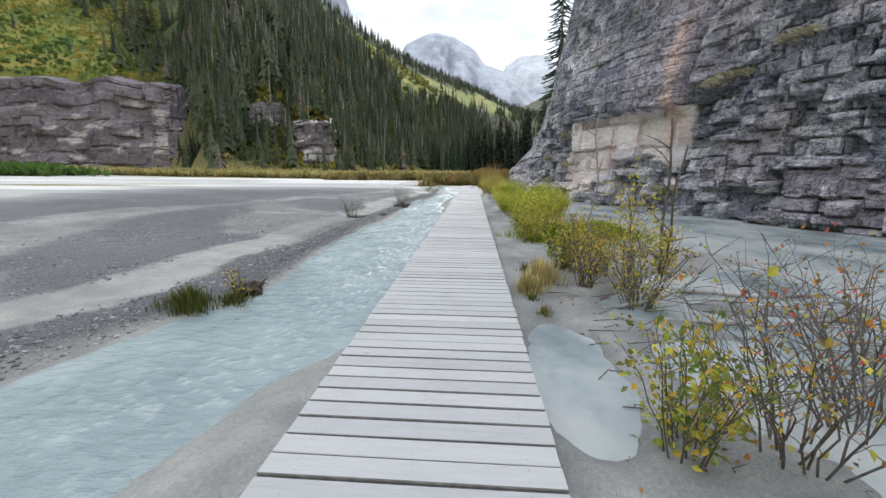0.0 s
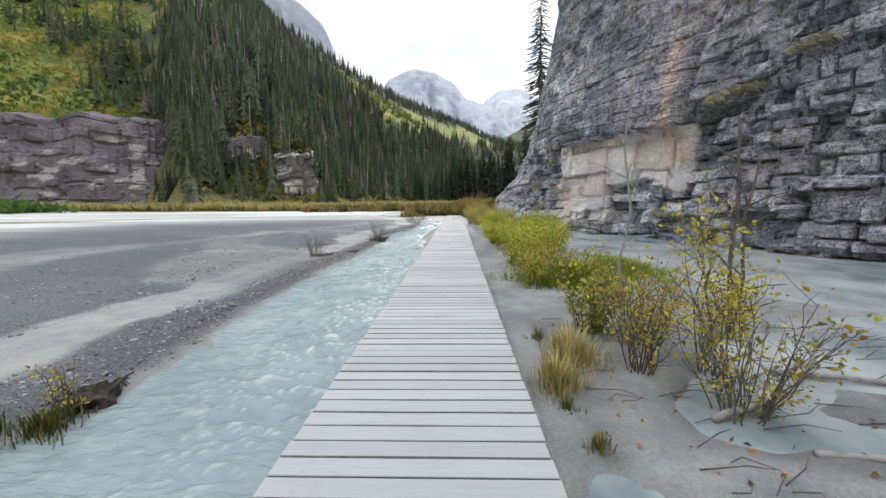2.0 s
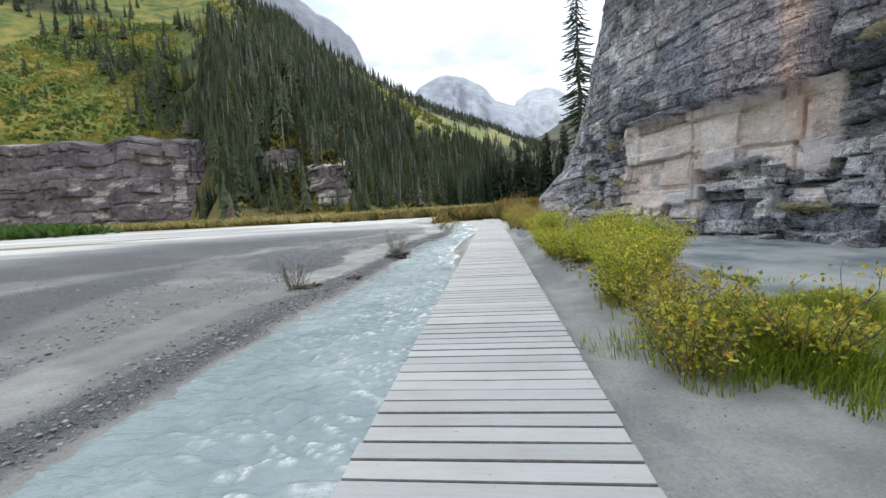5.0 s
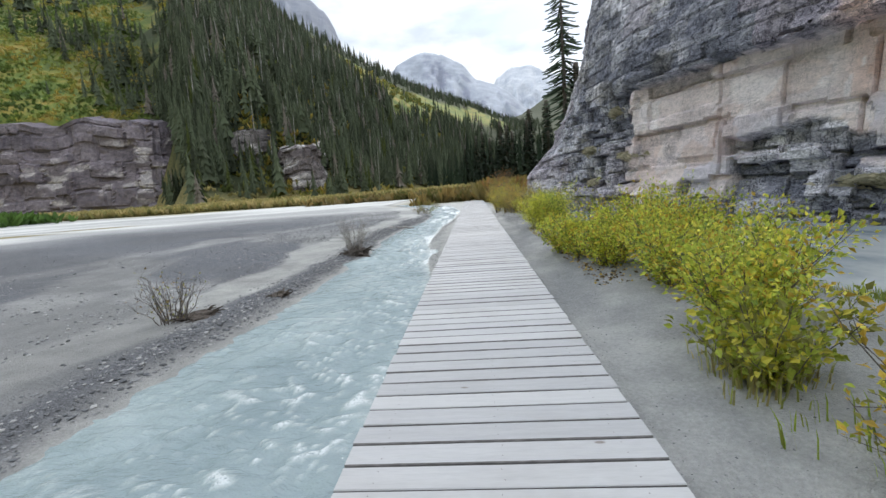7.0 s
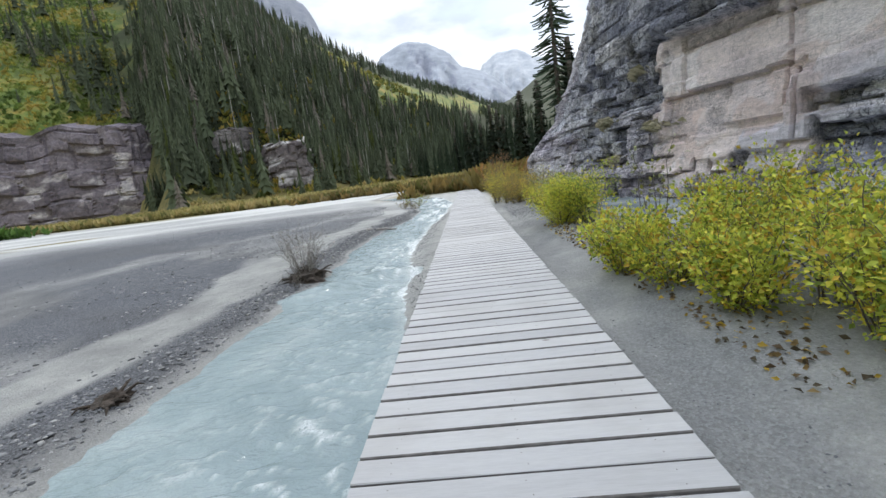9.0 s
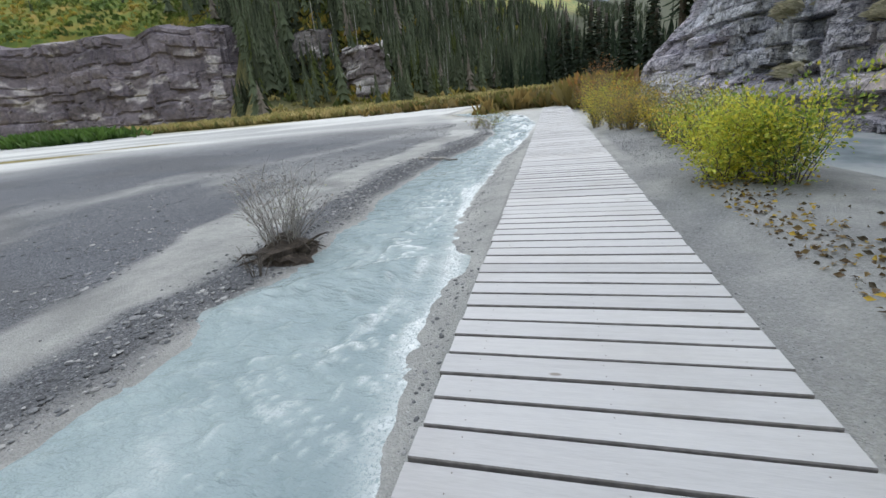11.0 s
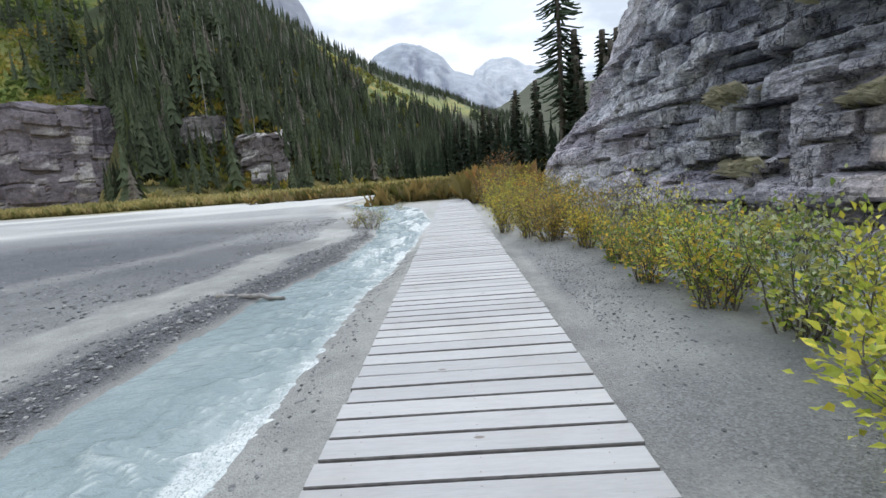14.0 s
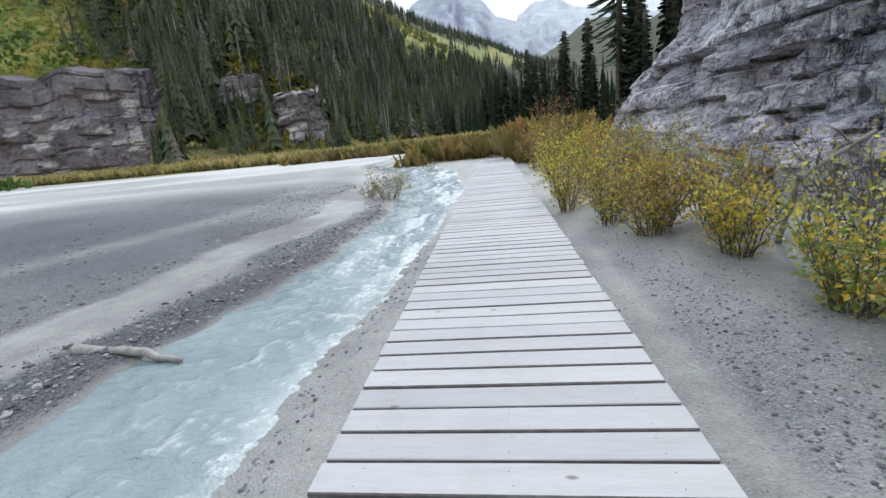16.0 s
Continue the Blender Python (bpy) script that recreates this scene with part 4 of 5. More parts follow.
rows = hill_trees(7600, (-190, 40), (105, 420), lambda x, y, s, l, g: (s > 5) & (s < 262) & (l < 0.3) & (np.maximum(thin_wood(x, y, s), ridge_meadow(x, y, s)) < g.uniform(size=len(x))), 14.5, 1)
rows += hill_trees(5200, (-420, 150), (330, 980), lambda x, y, s, l, g: (s > 5) & (s < 266) & (l < 0.3) & (0.97 * ridge_meadow(x, y, s) < g.uniform(size=len(x))), 13.5, 2)
rows += hill_trees(700, (-200, 60), (180, 560), lambda x, y, s, l, g: (np.abs(s - 260) < 9) & (l < 0.3), 13.0, 3)
rows += hill_trees(2600, (-330, -80), (100, 420), lambda x, y, s, l, g: (l >= 0.3) & (s > 12) & (np.degrees(np.arctan2(x, y)) > -38.0 - 0.075 * s + g.normal(0, 1.2, len(x))) & (thin_wood(x, y, s) < g.uniform(size=len(x))), 13.0, 4)
rows += hill_trees(1500, (-135, -55), (90, 195), lambda x, y, s, l, g: (l > 0.01) & (l < 0.97) & (s > -22 + 40 * l), 13.0, 7)
rows += hill_trees(2600, (-125, -70), (95, 190), lambda x, y, s, l, g: (np.abs(np.degrees(np.arctan2(x, y)) + 33.0) < 2.6) & (np.hypot(x, y) > 146 + 9 * np.abs(np.sin(x))), 12.0, 8)
rows += hill_trees(420, (-76, -30), (112, 142), lambda x, y, s, l, g: ((x < -53) | (y > 126)) & (np.hypot(x, y) > 128) & (s > -14), 11.0, 9)
rows += hill_trees(150, (-68, -34), (108, 121), lambda x, y, s, l, g: (x < -53) | (x > -41) | (g.uniform(size=len(x)) < 0.15), 9.0, 10)
rows += hill_trees(150, (-112, -84), (112, 142), lambda x, y, s, l, g: (np.degrees(np.arctan2(x, y)) > -36.2) & (np.hypot(x, y) > 148), 11.0, 12)
rows += hill_trees(160, (-300, -110), (100, 300), lambda x, y, s, l, g: (l >= 0.3) & (s > 26), 8.0, 6)
scatter("spruce_forest", firs, rows, "dense dark green spruce forest on the steep slope", "forest")
g9 = np.random.default_rng(8)
V, F = [], []
while len(V) < 150 * 12:
    x, y = g9.uniform(-150, -20), g9.uniform(115, 330)
    s, _l = slope_distance(np.array(x), np.array(y))
    if 3 < s < 170 and _l < 0.3:
        z, h, r = float(ground_height(np.array(x), np.array(y))) - 0.3, g9.uniform(10, 17), g9.uniform(0.10, 0.2)
        tx, ty = g9.normal(0, 0.4, 2)
        v, f = tube([(x, y, z), (x + tx * 0.6, y + ty * 0.6, z + h * 0.55), (x + tx, y + ty, z + h)], [r, r * 0.75, r * 0.3], 4)
        F += [tuple(i + len(V) for i in q) for q in f]
        V += v
tagged(mesh_object("dead_spruces", V, F, DRIFT), "bleached bare spruce trunks standing in the wood", "dead trees", kind="stuff")
g9 = np.random.default_rng(5)
rows = []
while len(rows) < 420:
    x, y = g9.uniform(-30, 60), g9.uniform(105, 330)
    s, _l = slope_distance(np.array(x), np.array(y))
    if s < 5 and x > -40 + 0.1 * y and (x > -6 or y > 190):
        h = g9.uniform(9, 17)
        rows.append((x, y, float(ground_height(np.array(x), np.array(y))) - 0.3, h, h, g9.uniform(0, 6.28), *(np.array([0.02, 0.033, 0.018]) * g9.uniform(0.6, 1.3))))
scatter("spruce_forest", firs, rows, "dark spruce wood on the valley floor", "forest")


def conifer(x, y, height, radius, levels, seed, label, group="", droop=0.5, bare=0.12, dens=1.0, tone=1.0, blade=1.0, power=0.75):
    """A spruce with a tapered trunk and separate drooping boughs."""
    rnd = random.Random(seed)
    z0 = float(ground_height(np.array(x), np.array(y))) - 0.15
    tree = tagged(new("spruce_tree"), label, "tree", group)
    tree.location = (x, y, z0)
    lean = (rnd.uniform(-0.02, 0.02), rnd.uniform(-0.02, 0.02))
    pts = [(lean[0] * height * f, lean[1] * height * f, height * f) for f in np.linspace(0, 1, 8)]
    v, f = tube(pts, [max(0.012 * height * (1 - q) + 0.02, 0.02) for q in np.linspace(0, 1, 8)], 7)
    mesh_object("trunk", v, f, BARK, tree)
    vs, fs, cs = [], [], []
    for k in range(levels):
        q = bare + (1 - bare) * (k + rnd.uniform(-0.4, 0.4)) / levels
        q = min(max(q, bare), 0.985)
        rr = radius * ((1 - q) ** power + 0.06) * (0.55 + 0.45 * min(1, (q - bare) / 0.15 + 0.3))
        for s in range(max(3, int(6 * dens))):
            if rnd.random() > 0.9 * dens:
                continue
            g = rnd.uniform(0, 6.283)
            L = rr * rnd.uniform(0.6, 1.2)
            cx, cy = lean[0] * height * q, lean[1] * height * q
            zq = height * q
            dr = droop * L
            ca, sa = math.cos(g), math.sin(g)
            wd = (0.20 * L + 0.05) * blade
            c = np.array([0.024, 0.034, 0.022]) * rnd.uniform(0.6, 1.5) * tone
            o = len(vs)
            for t, w_, dz in ((0.0, 0.12, 0.0), (0.35, 1.0, -0.25 * dr), (0.6, 0.75, -0.6 * dr), (0.8, 0.85, -0.85 * dr), (1.0, 0.08, -dr * 0.95)):
                jj = rnd.uniform(0.7, 1.2)
                vs.append((cx + ca * L * t - sa * wd * w_ * jj, cy + sa * L * t + ca * wd * w_ * jj, zq + dz - 0.12 * wd * w_ * 3))
                vs.append((cx + ca * L * t, cy + sa * L * t, zq + dz + 0.04 * L))
                vs.append((cx + ca * L * t + sa * wd * w_ * jj, cy + sa * L * t - ca * wd * w_ * jj, zq + dz - 0.12 * wd * w_ * 3))
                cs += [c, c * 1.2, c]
            for m_ in range(4):
                a = o + 3 * m_
                fs += [(a, a + 1, a + 4, a + 3), (a + 1, a + 2, a + 5, a + 4)]
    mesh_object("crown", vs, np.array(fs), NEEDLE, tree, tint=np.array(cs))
    return tree


conifer(14.2, 70, 37, 3.3, 190, 3, "tall thin spruce standing alone behind the cliff", droop=0.3, dens=0.72, bare=0.2, tone=2.2, blade=0.28, power=0.45)
TREES = [(15.6, 69, 17.5), (14.9, 67, 14), (13.6, 60, 10), (16.5, 62, 12.5), (18.5, 66, 15), (12.2, 74, 9), (17.2, 76, 17), (20, 72, 18), (9.8, 82, 12), (8.0, 88, 11), (6.2, 92, 13.5), (11.5, 90, 15), (14.8, 88, 16),
         (4.2, 98, 11), (1.5, 102, 12), (3.0, 108, 13.5), (-1.5, 112, 11), (8.6, 104, 14), (19.5, 84, 17), (22, 90, 19), (24, 78, 20), (16.8, 56, 9), (21.5, 58, 12), (26, 66, 17)]
proto = [conifer(0, 0, 1.0, 0.115, 36, 40 + s, "dark green spruce at the edge of the valley wood", "spruces behind the cliff", droop=0.45) for s in range(3)]
for k, (x, y, h) in enumerate(TREES):
    p = proto[k % 3]
    z0 = float(ground_height(np.array(x), np.array(y))) - 0.15
    c = copy_thing(p, Matrix.LocRotScale((x, y, z0), Euler((0, 0, k * 1.7)), None))
    c.scale = (h * 1.05, h * 1.05, h)
for p in proto:
    for ch in list(p.children):
        bpy.data.objects.remove(ch)
    bpy.data.objects.remove(p)


# ---- shrubs, grass and driftwood ----
def ground_at(x, y):
    return float(ground_height(np.array(float(x)), np.array(float(y))))


def leaf_arrays(points, dirs, size, colours, rnd):
    """Folded leaf blades of six corners each at points, turned along dirs."""
    n = len(points)
    vs, fs, cs = np.zeros((n * 6, 3)), np.zeros((n * 4, 3), dtype=int), np.zeros((n * 6, 3))
    for i in range(n):
        d = Vector(dirs[i]).normalized()
        side = d.cross(Vector((rnd.uniform(-1, 1), rnd.uniform(-1, 1), rnd.uniform(0.2, 1)))).normalized()
        up = side.cross(d)
        L = size * rnd.uniform(0.55, 1.3)
        w = L * rnd.uniform(0.24, 0.36)
        p = Vector(points[i])
        b = p + d * L * 0.45
        q = [p, b - side * w + up * w * 0.35, b, b + side * w + up * w * 0.35, p + d * L - up * L * 0.15, p + d * L * 0.72]
        vs[i * 6:i * 6 + 6] = [tuple(t) for t in q]
        o = i * 6
        fs[i * 4:i * 4 + 4] = [(o, o + 1, o + 2), (o, o + 2, o + 3), (o + 1, o + 4, o + 2), (o + 2, o + 4, o + 3)]
        cs[i * 6:i * 6 + 6] = colours[i]
    return vs, fs, cs


LIME, GREEN, YELLOW, GOLD, ORANGE, RED, OLIVE, BROWN, PALE = ((0.36, 0.42, 0.06), (0.17, 0.25, 0.05), (0.62, 0.56, 0.08), (0.62, 0.43, 0.07), (0.66, 0.28, 0.06), (0.60, 0.14, 0.09),
                                                              (0.28, 0.28, 0.08), (0.30, 0.21, 0.09), (0.44, 0.47, 0.28))


def shrub(x, y, radius, height, stems, leaves, palette, size, label, seed, category="shrub", twigs=3, spread=0.9, low=0.0, wood=BARK, group="", fluff=0.035):
    """A shrub of many bent stems with side twigs, and separate leaves along them."""
    rnd = random.Random(seed)
    z0 = ground_at(x, y) - 0.03
    thing = tagged(new("shrub"), label, category, group)
    thing.location = (x, y, z0)
    spots = []
    for s in range(stems):
        wood_pieces = []
        g = rnd.uniform(0, 6.283)
        r0 = radius * 0.3 * math.sqrt(rnd.random())
        h = height * rnd.uniform(0.55, 1.05)
        out = radius * rnd.uniform(0.2, 1.0) * spread
        p0 = Vector((r0 * math.cos(g), r0 * math.sin(g), 0))
        g2 = g + rnd.uniform(-0.7, 0.7)
        pts = []
        for k in range(6):
            f = k / 5
            pts.append(p0 + Vector((math.cos(g2) * out * f ** 1.1, math.sin(g2) * out * f ** 1.1, h * f ** 0.9)) + Vector((rnd.uniform(-1, 1), rnd.uniform(-1, 1), 0)) * 0.035 * height * (k > 0))
        rad = 0.0035 + 0.0035 * height
        wood_pieces.append(tube(pts, [rad * (1 - 0.75 * k / 5) for k in range(6)], 4))
        for k in range(1, 6):
            f = k / 5
            if f >= low:
                spots.append((pts[k], pts[k] - pts[k - 1]))
                spots.append(((pts[k] + pts[k - 1]) / 2, pts[k] - pts[k - 1]))
        for t in range(twigs):
            k = rnd.randint(2, 5)
            a = pts[k - 1].lerp(pts[k], rnd.random())
            dv = Vector((rnd.uniform(-1, 1), rnd.uniform(-1, 1), rnd.uniform(0.1, 1))).normalized() * height * rnd.uniform(0.12, 0.32)
            mid_ = a + dv * 0.5 + Vector((rnd.uniform(-1, 1), rnd.uniform(-1, 1), 0.5)) * 0.02
            wood_pieces.append(tube([a, mid_, a + dv], [rad * 0.45, rad * 0.35, rad * 0.15], 3))
            spots += [(mid_, dv), (a + dv, dv), (a + dv * 0.75, dv)]
            if height > 0.9 and t % 2 == 0:
                d2 = (dv + Vector((rnd.uniform(-1, 1), rnd.uniform(-1, 1), rnd.uniform(-0.3, 0.8))) * dv.length).normalized() * dv.length * 0.7
                wood_pieces.append(tube([mid_, mid_ + d2 * 0.5, mid_ + d2], [rad * 0.3, rad * 0.2, rad * 0.1], 3))
                spots.append((mid_ + d2, d2))
        v, f = join(wood_pieces)
        mesh_object("stem", v, f, wood, thing)
    if leaves:
        P, D, C = [], [], []
        for i in range(int(leaves * 1.35)):
            a, dv = spots[rnd.randrange(len(spots))]
            j = Vector((rnd.gauss(0, 1), rnd.gauss(0, 1), rnd.gauss(0, 1)))
            q = a + j * fluff * max(height, radius)
            P.append(Vector((q.x, q.y, max(q.z, 0.05))))
            D.append(Vector(dv).normalized() * 0.5 + j * 0.5 + Vector((0, 0, 0.15)))
            c = np.array(palette[rnd.randrange(len(palette))]) * rnd.uniform(0.7, 1.25)
            C.append(c)
        v, f, c = leaf_arrays(P, D, size, C, rnd)
        mesh_object("foliage", v, f, LEAF, thing, tint=c)
    return thing


def grass(x, y, radius, height, blades, palette, label, seed, category="grass tuft", width=0.008, fan=0.5, rx=1.0, ry=1.0, group=""):
    """A tuft of bent tapering blades."""
    g = np.random.default_rng(seed)
    V, F, C = [], [], []
    for i in range(blades):
        a, q = g.uniform(0, 6.283), min(abs(g.normal(0, 0.5)), 1.05)
        r = radius * q * (1 + 0.3 * math.sin(3 * a + seed) + 0.2 * math.sin(7 * a))
        px_, py_ = rx * r * math.cos(a), ry * r * math.sin(a)
        z0 = ground_at(x + px_, y + py_) - 0.02 if radius > 0.5 else ground_at(x, y) - 0.02
        h = height * g.uniform(0.4, 1.1) * (1.05 - 0.5 * q)
        b = a + g.normal(0, 0.8)
        bx_, by_ = math.cos(b) * h * fan * g.uniform(0.2, 1), math.sin(b) * h * fan * g.uniform(0.2, 1)
        wx_, wy_ = -math.sin(b) * width * (0.6 if radius > 0.5 else 0.75), math.cos(b) * width * (0.6 if radius > 0.5 else 0.75)
        o = len(V)
        V += [(x + px_ - wx_, y + py_ - wy_, z0), (x + px_ + wx_, y + py_ + wy_, z0),
              (x + px_ + bx_ * 0.35 - wx_ * 0.8, y + py_ + by_ * 0.35 - wy_ * 0.8, z0 + h * 0.6), (x + px_ + bx_ * 0.35 + wx_ * 0.8, y + py_ + by_ * 0.35 + wy_ * 0.8, z0 + h * 0.6),
              (x + px_ + bx_, y + py_ + by_, z0 + h * g.uniform(0.8, 1))]
        F += [(o, o + 1, o + 3), (o, o + 3, o + 2), (o + 2, o + 3, o + 4)]
        c = np.array(palette[g.integers(len(palette))]) * g.uniform(0.65, 1.2)
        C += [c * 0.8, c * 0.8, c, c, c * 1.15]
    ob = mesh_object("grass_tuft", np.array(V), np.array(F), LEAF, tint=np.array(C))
    return tagged(ob, label, category, group, kind="stuff")


# twiggy bushes standing in the silt by the start of the walk
shrub(1.45, -0.75, 0.42, 0.72, 22, 560, [LIME, GREEN, YELLOW, OLIVE, GOLD], 0.048, "small willow with yellow green leaves on wet silt", 1, twigs=3)
shrub(2.05, -0.65, 0.8, 1.05, 24, 170, [ORANGE, YELLOW, GOLD, BROWN], 0.05, "nearly bare willow with few orange leaves", 2, twigs=6, spread=1.1)
shrub(2.75, -0.3, 0.95, 1.15, 26, 200, [ORANGE, BROWN, RED, PALE], 0.045, "nearly bare brown twiggy willow", 3, twigs=7, spread=1.1)
shrub(3.5, 0.6, 0.9, 0.95, 24, 190, [BROWN, ORANGE, OLIVE], 0.045, "bare brown brushwood on the silt flat", 4, twigs=6, spread=1.2)
shrub(2.2, 2.0, 0.5, 1.0, 26, 480, [GOLD, YELLOW, BROWN, OLIVE], 0.045, "thin willow with golden leaves", 5, twigs=5)
shrub(1.75, 2.6, 0.4, 0.9, 24, 420, [YELLOW, GOLD, BROWN], 0.04, "brown twiggy willow behind dry grass", 6, twigs=5)
shrub(2.45, 2.75, 0.35, 1.5, 8, 620, [YELLOW, GOLD, YELLOW, (0.7, 0.6, 0.1)], 0.046, "slender sapling with bright yellow leaves", 7, twigs=6, spread=0.6)
shrub(1.65, 3.7, 0.5, 0.72, 30, 1100, [LIME, OLIVE, GOLD, YELLOW, GREEN], 0.05, "low bushy willow turning yellow", 8, twigs=4)
shrub(2.1, 3.3, 0.5, 0.85, 22, 520, [GOLD, ORANGE, YELLOW, LIME], 0.05, "sparse willow with orange yellow leaves", 9, twigs=5)
grass(0.98, 2.25, 0.2, 0.34, 420, [(0.68, 0.56, 0.27), (0.56, 0.46, 0.2), (0.4, 0.36, 0.13)], "golden dry grass tuft beside the boards", 20)
grass(1.2, 2.75, 0.28, 0.42, 620, [(0.74, 0.62, 0.32), (0.64, 0.52, 0.24), (0.46, 0.40, 0.16)], "golden dry grass tuft beside the boards", 21)
grass(1.05, 1.5, 0.09, 0.16, 90, [(0.25, 0.25, 0.08), (0.36, 0.30, 0.12)], "small dry grass tuft on silt", 22)
grass(0.98, 1.95, 0.09, 0.13, 90, [(0.16, 0.2, 0.06), (0.30, 0.27, 0.10)], "small dry grass tuft on silt", 23)
grass(1.05, 3.4, 0.09, 0.18, 90, [(0.2, 0.2, 0.07), (0.3, 0.26, 0.1)], "small dry grass tuft on silt", 24)
# grassy clump with willows
grass(2.25, 6.55, 0.9, 0.40, 8000, [(0.32, 0.41, 0.05), (0.42, 0.47, 0.07), (0.22, 0.31, 0.05)], "bright green sedge round a willow clump", 30, rx=1.05, ry=1.15, fan=0.95)
grass(3.3, 7.4, 1.1, 0.4, 6500, [(0.32, 0.42, 0.05), (0.42, 0.46, 0.09)], "bright green sedge at the edge of the pool", 31, rx=1.2, ry=0.7)
grass(4.0, 10.0, 0.6, 0.18, 900, [(0.27, 0.37, 0.06), (0.38, 0.42, 0.11)], "short green sedge on a silt bar", 32, rx=1.5, ry=0.7)
grass(1.6, 8.3, 0.3, 0.3, 900, [(0.52, 0.50, 0.2), (0.42, 0.46, 0.12), (0.5, 0.42, 0.18)], "pale dry grass between willows", 33, fan=0.45)
shrub(1.62, 8.25, 0.42, 0.55, 22, 1100, [LIME, YELLOW, OLIVE, LIME], 0.055, "low yellow green willow beside the path", 37)
shrub(1.75, 6.7, 0.55, 0.72, 24, 900, [(0.7, 0.6, 0.1), YELLOW, OLIVE, YELLOW, LIME], 0.045, "willow with yellow and rust leaves in sedge", 34)
shrub(1.5, 6.2, 0.4, 0.5, 20, 620, [GOLD, YELLOW, OLIVE, LIME, BROWN], 0.042, "low willow with golden leaves at the edge of sedge", 38)
shrub(1.55, 7.2, 0.42, 0.55, 20, 620, [YELLOW, LIME, OLIVE, GOLD], 0.042, "low willow with golden leaves at the edge of sedge", 39)
shrub(2.35, 6.3, 0.5, 0.78, 20, 700, [(0.7, 0.6, 0.1), YELLOW, OLIVE, GOLD], 0.045, "willow with yellow and rust leaves in sedge", 35)
shrub(2.0, 7.5, 0.5, 0.65, 20, 600, [OLIVE, YELLOW, GOLD], 0.05, "willow with yellow and rust leaves in sedge", 36)
# yellow green willow thicket
HEDGE = [(1.85, 8.8, 0.45, 0.7), (2.2, 9.3, 0.6, 0.8), (2.2, 11.0, 0.5, 0.66), (1.85, 11.8, 0.5, 0.68), (1.65, 12.5, 0.5, 0.7), (1.45, 13.1, 0.42, 0.62), (2.4, 11.6, 0.6, 0.95), (2.3, 12.7, 0.6, 0.85), (3.0, 12.0, 0.55, 0.9), (2.9, 10.7, 0.55, 0.85), (2.1, 10.4, 0.5, 0.75), (2.9, 13.3, 0.5, 0.95)]
for k, (x, y, r, h) in enumerate(HEDGE):
    shrub(x, y, r, h, 24, 2300, [(0.60, 0.66, 0.11), (0.45, 0.52, 0.08), (0.82, 0.74, 0.12), (0.70, 0.70, 0.11), (0.25, 0.34, 0.07), (0.56, 0.62, 0.11), GOLD], 0.047, "dense yellow green willow beside the path", 50 + k, group="willow thicket", twigs=4, low=0.0, fluff=0.07)
shrub(2.0, 13.6, 0.3, 1.25, 5, 130, [PALE, OLIVE], 0.06, "tall thin willow shoot above the thicket", 65, twigs=3)
WILLOWS = [(1.66, 17.0, 0.55, 0.8, [YELLOW, LIME, (0.42, 0.42, 0.05), (0.5, 0.52, 0.08)], 1900), (2.15, 16.7, 0.55, 0.9, [LIME, GREEN, YELLOW], 1500), (2.05, 17.7, 0.5, 0.85, [LIME, YELLOW, OLIVE], 1000),
           (1.75, 19.2, 0.45, 0.8, [GREEN, LIME, PALE, YELLOW, LIME, GOLD], 800), (2.2, 18.6, 0.45, 0.85, [OLIVE, PALE, GREEN], 700), (2.3, 19.8, 0.5, 0.8, [PALE, OLIVE, YELLOW], 600),
           (1.65, 20.2, 0.4, 0.6, [OLIVE, GOLD, GREEN], 500), (1.95, 21.6, 0.45, 0.85, [PALE, YELLOW, OLIVE], 420), (2.35, 21.2, 0.4, 0.95, [PALE, YELLOW], 420), (2.6, 22.2, 0.5, 1.0, [PALE, GOLD, OLIVE], 420),
           (1.35, 23.9, 0.45, 0.85, [OLIVE, BROWN, YELLOW], 900), (1.05, 25.2, 0.4, 0.95, [OLIVE, YELLOW, GOLD], 900), (1.6, 24.8, 0.5, 1.05, [OLIVE, BROWN, GOLD], 900), (1.8, 23.5, 0.4, 0.8, [BROWN, OLIVE, GOLD], 600), (1.15, 26.5, 0.45, 1.1, [OLIVE, YELLOW, LIME], 700),
           (1.95, 22.9, 0.5, 0.8, [OLIVE, GOLD, BROWN, PALE], 900), (1.72, 22.3, 0.45, 0.7, [OLIVE, GOLD, YELLOW], 900), (2.1, 20.9, 0.5, 0.75, [OLIVE, GREEN, PALE, YELLOW], 800), (1.95, 19.7, 0.5, 0.75, [GREEN, (0.2, 0.3, 0.12), LIME, PALE, GOLD], 900),
           (1.7, 21.1, 0.4, 0.55, [OLIVE, GOLD, GREEN], 700), (1.6, 23.2, 0.45, 0.75, [GOLD, OLIVE, BROWN], 900), (2.4, 23.6, 0.5, 0.9, [OLIVE, GOLD, BROWN], 700), (2.2, 25.2, 0.5, 1.0, [OLIVE, GOLD, YELLOW], 700), (1.7, 26.6, 0.5, 1.05, [OLIVE, GOLD, ORANGE], 800),
           (1.8, 27.8, 0.55, 1.2, [OLIVE, YELLOW, LIME], 700), (1.35, 29.4, 0.5, 1.3, [YELLOW, OLIVE, GOLD], 600), (2.2, 30.2, 0.6, 1.4, [OLIVE, YELLOW], 600), (1.3, 32.2, 0.5, 1.5, [BROWN, ORANGE, GOLD], 600), (2.0, 33.2, 0.7, 1.9, [BROWN, ORANGE, (0.3, 0.15, 0.06)], 800),
           (1.3, 35.4, 0.6, 1.3, [BROWN, OLIVE], 500), (2.6, 26.0, 0.5, 1.2, [OLIVE, PALE], 500), (2.8, 28.6, 0.6, 1.3, [OLIVE, GOLD], 500)]
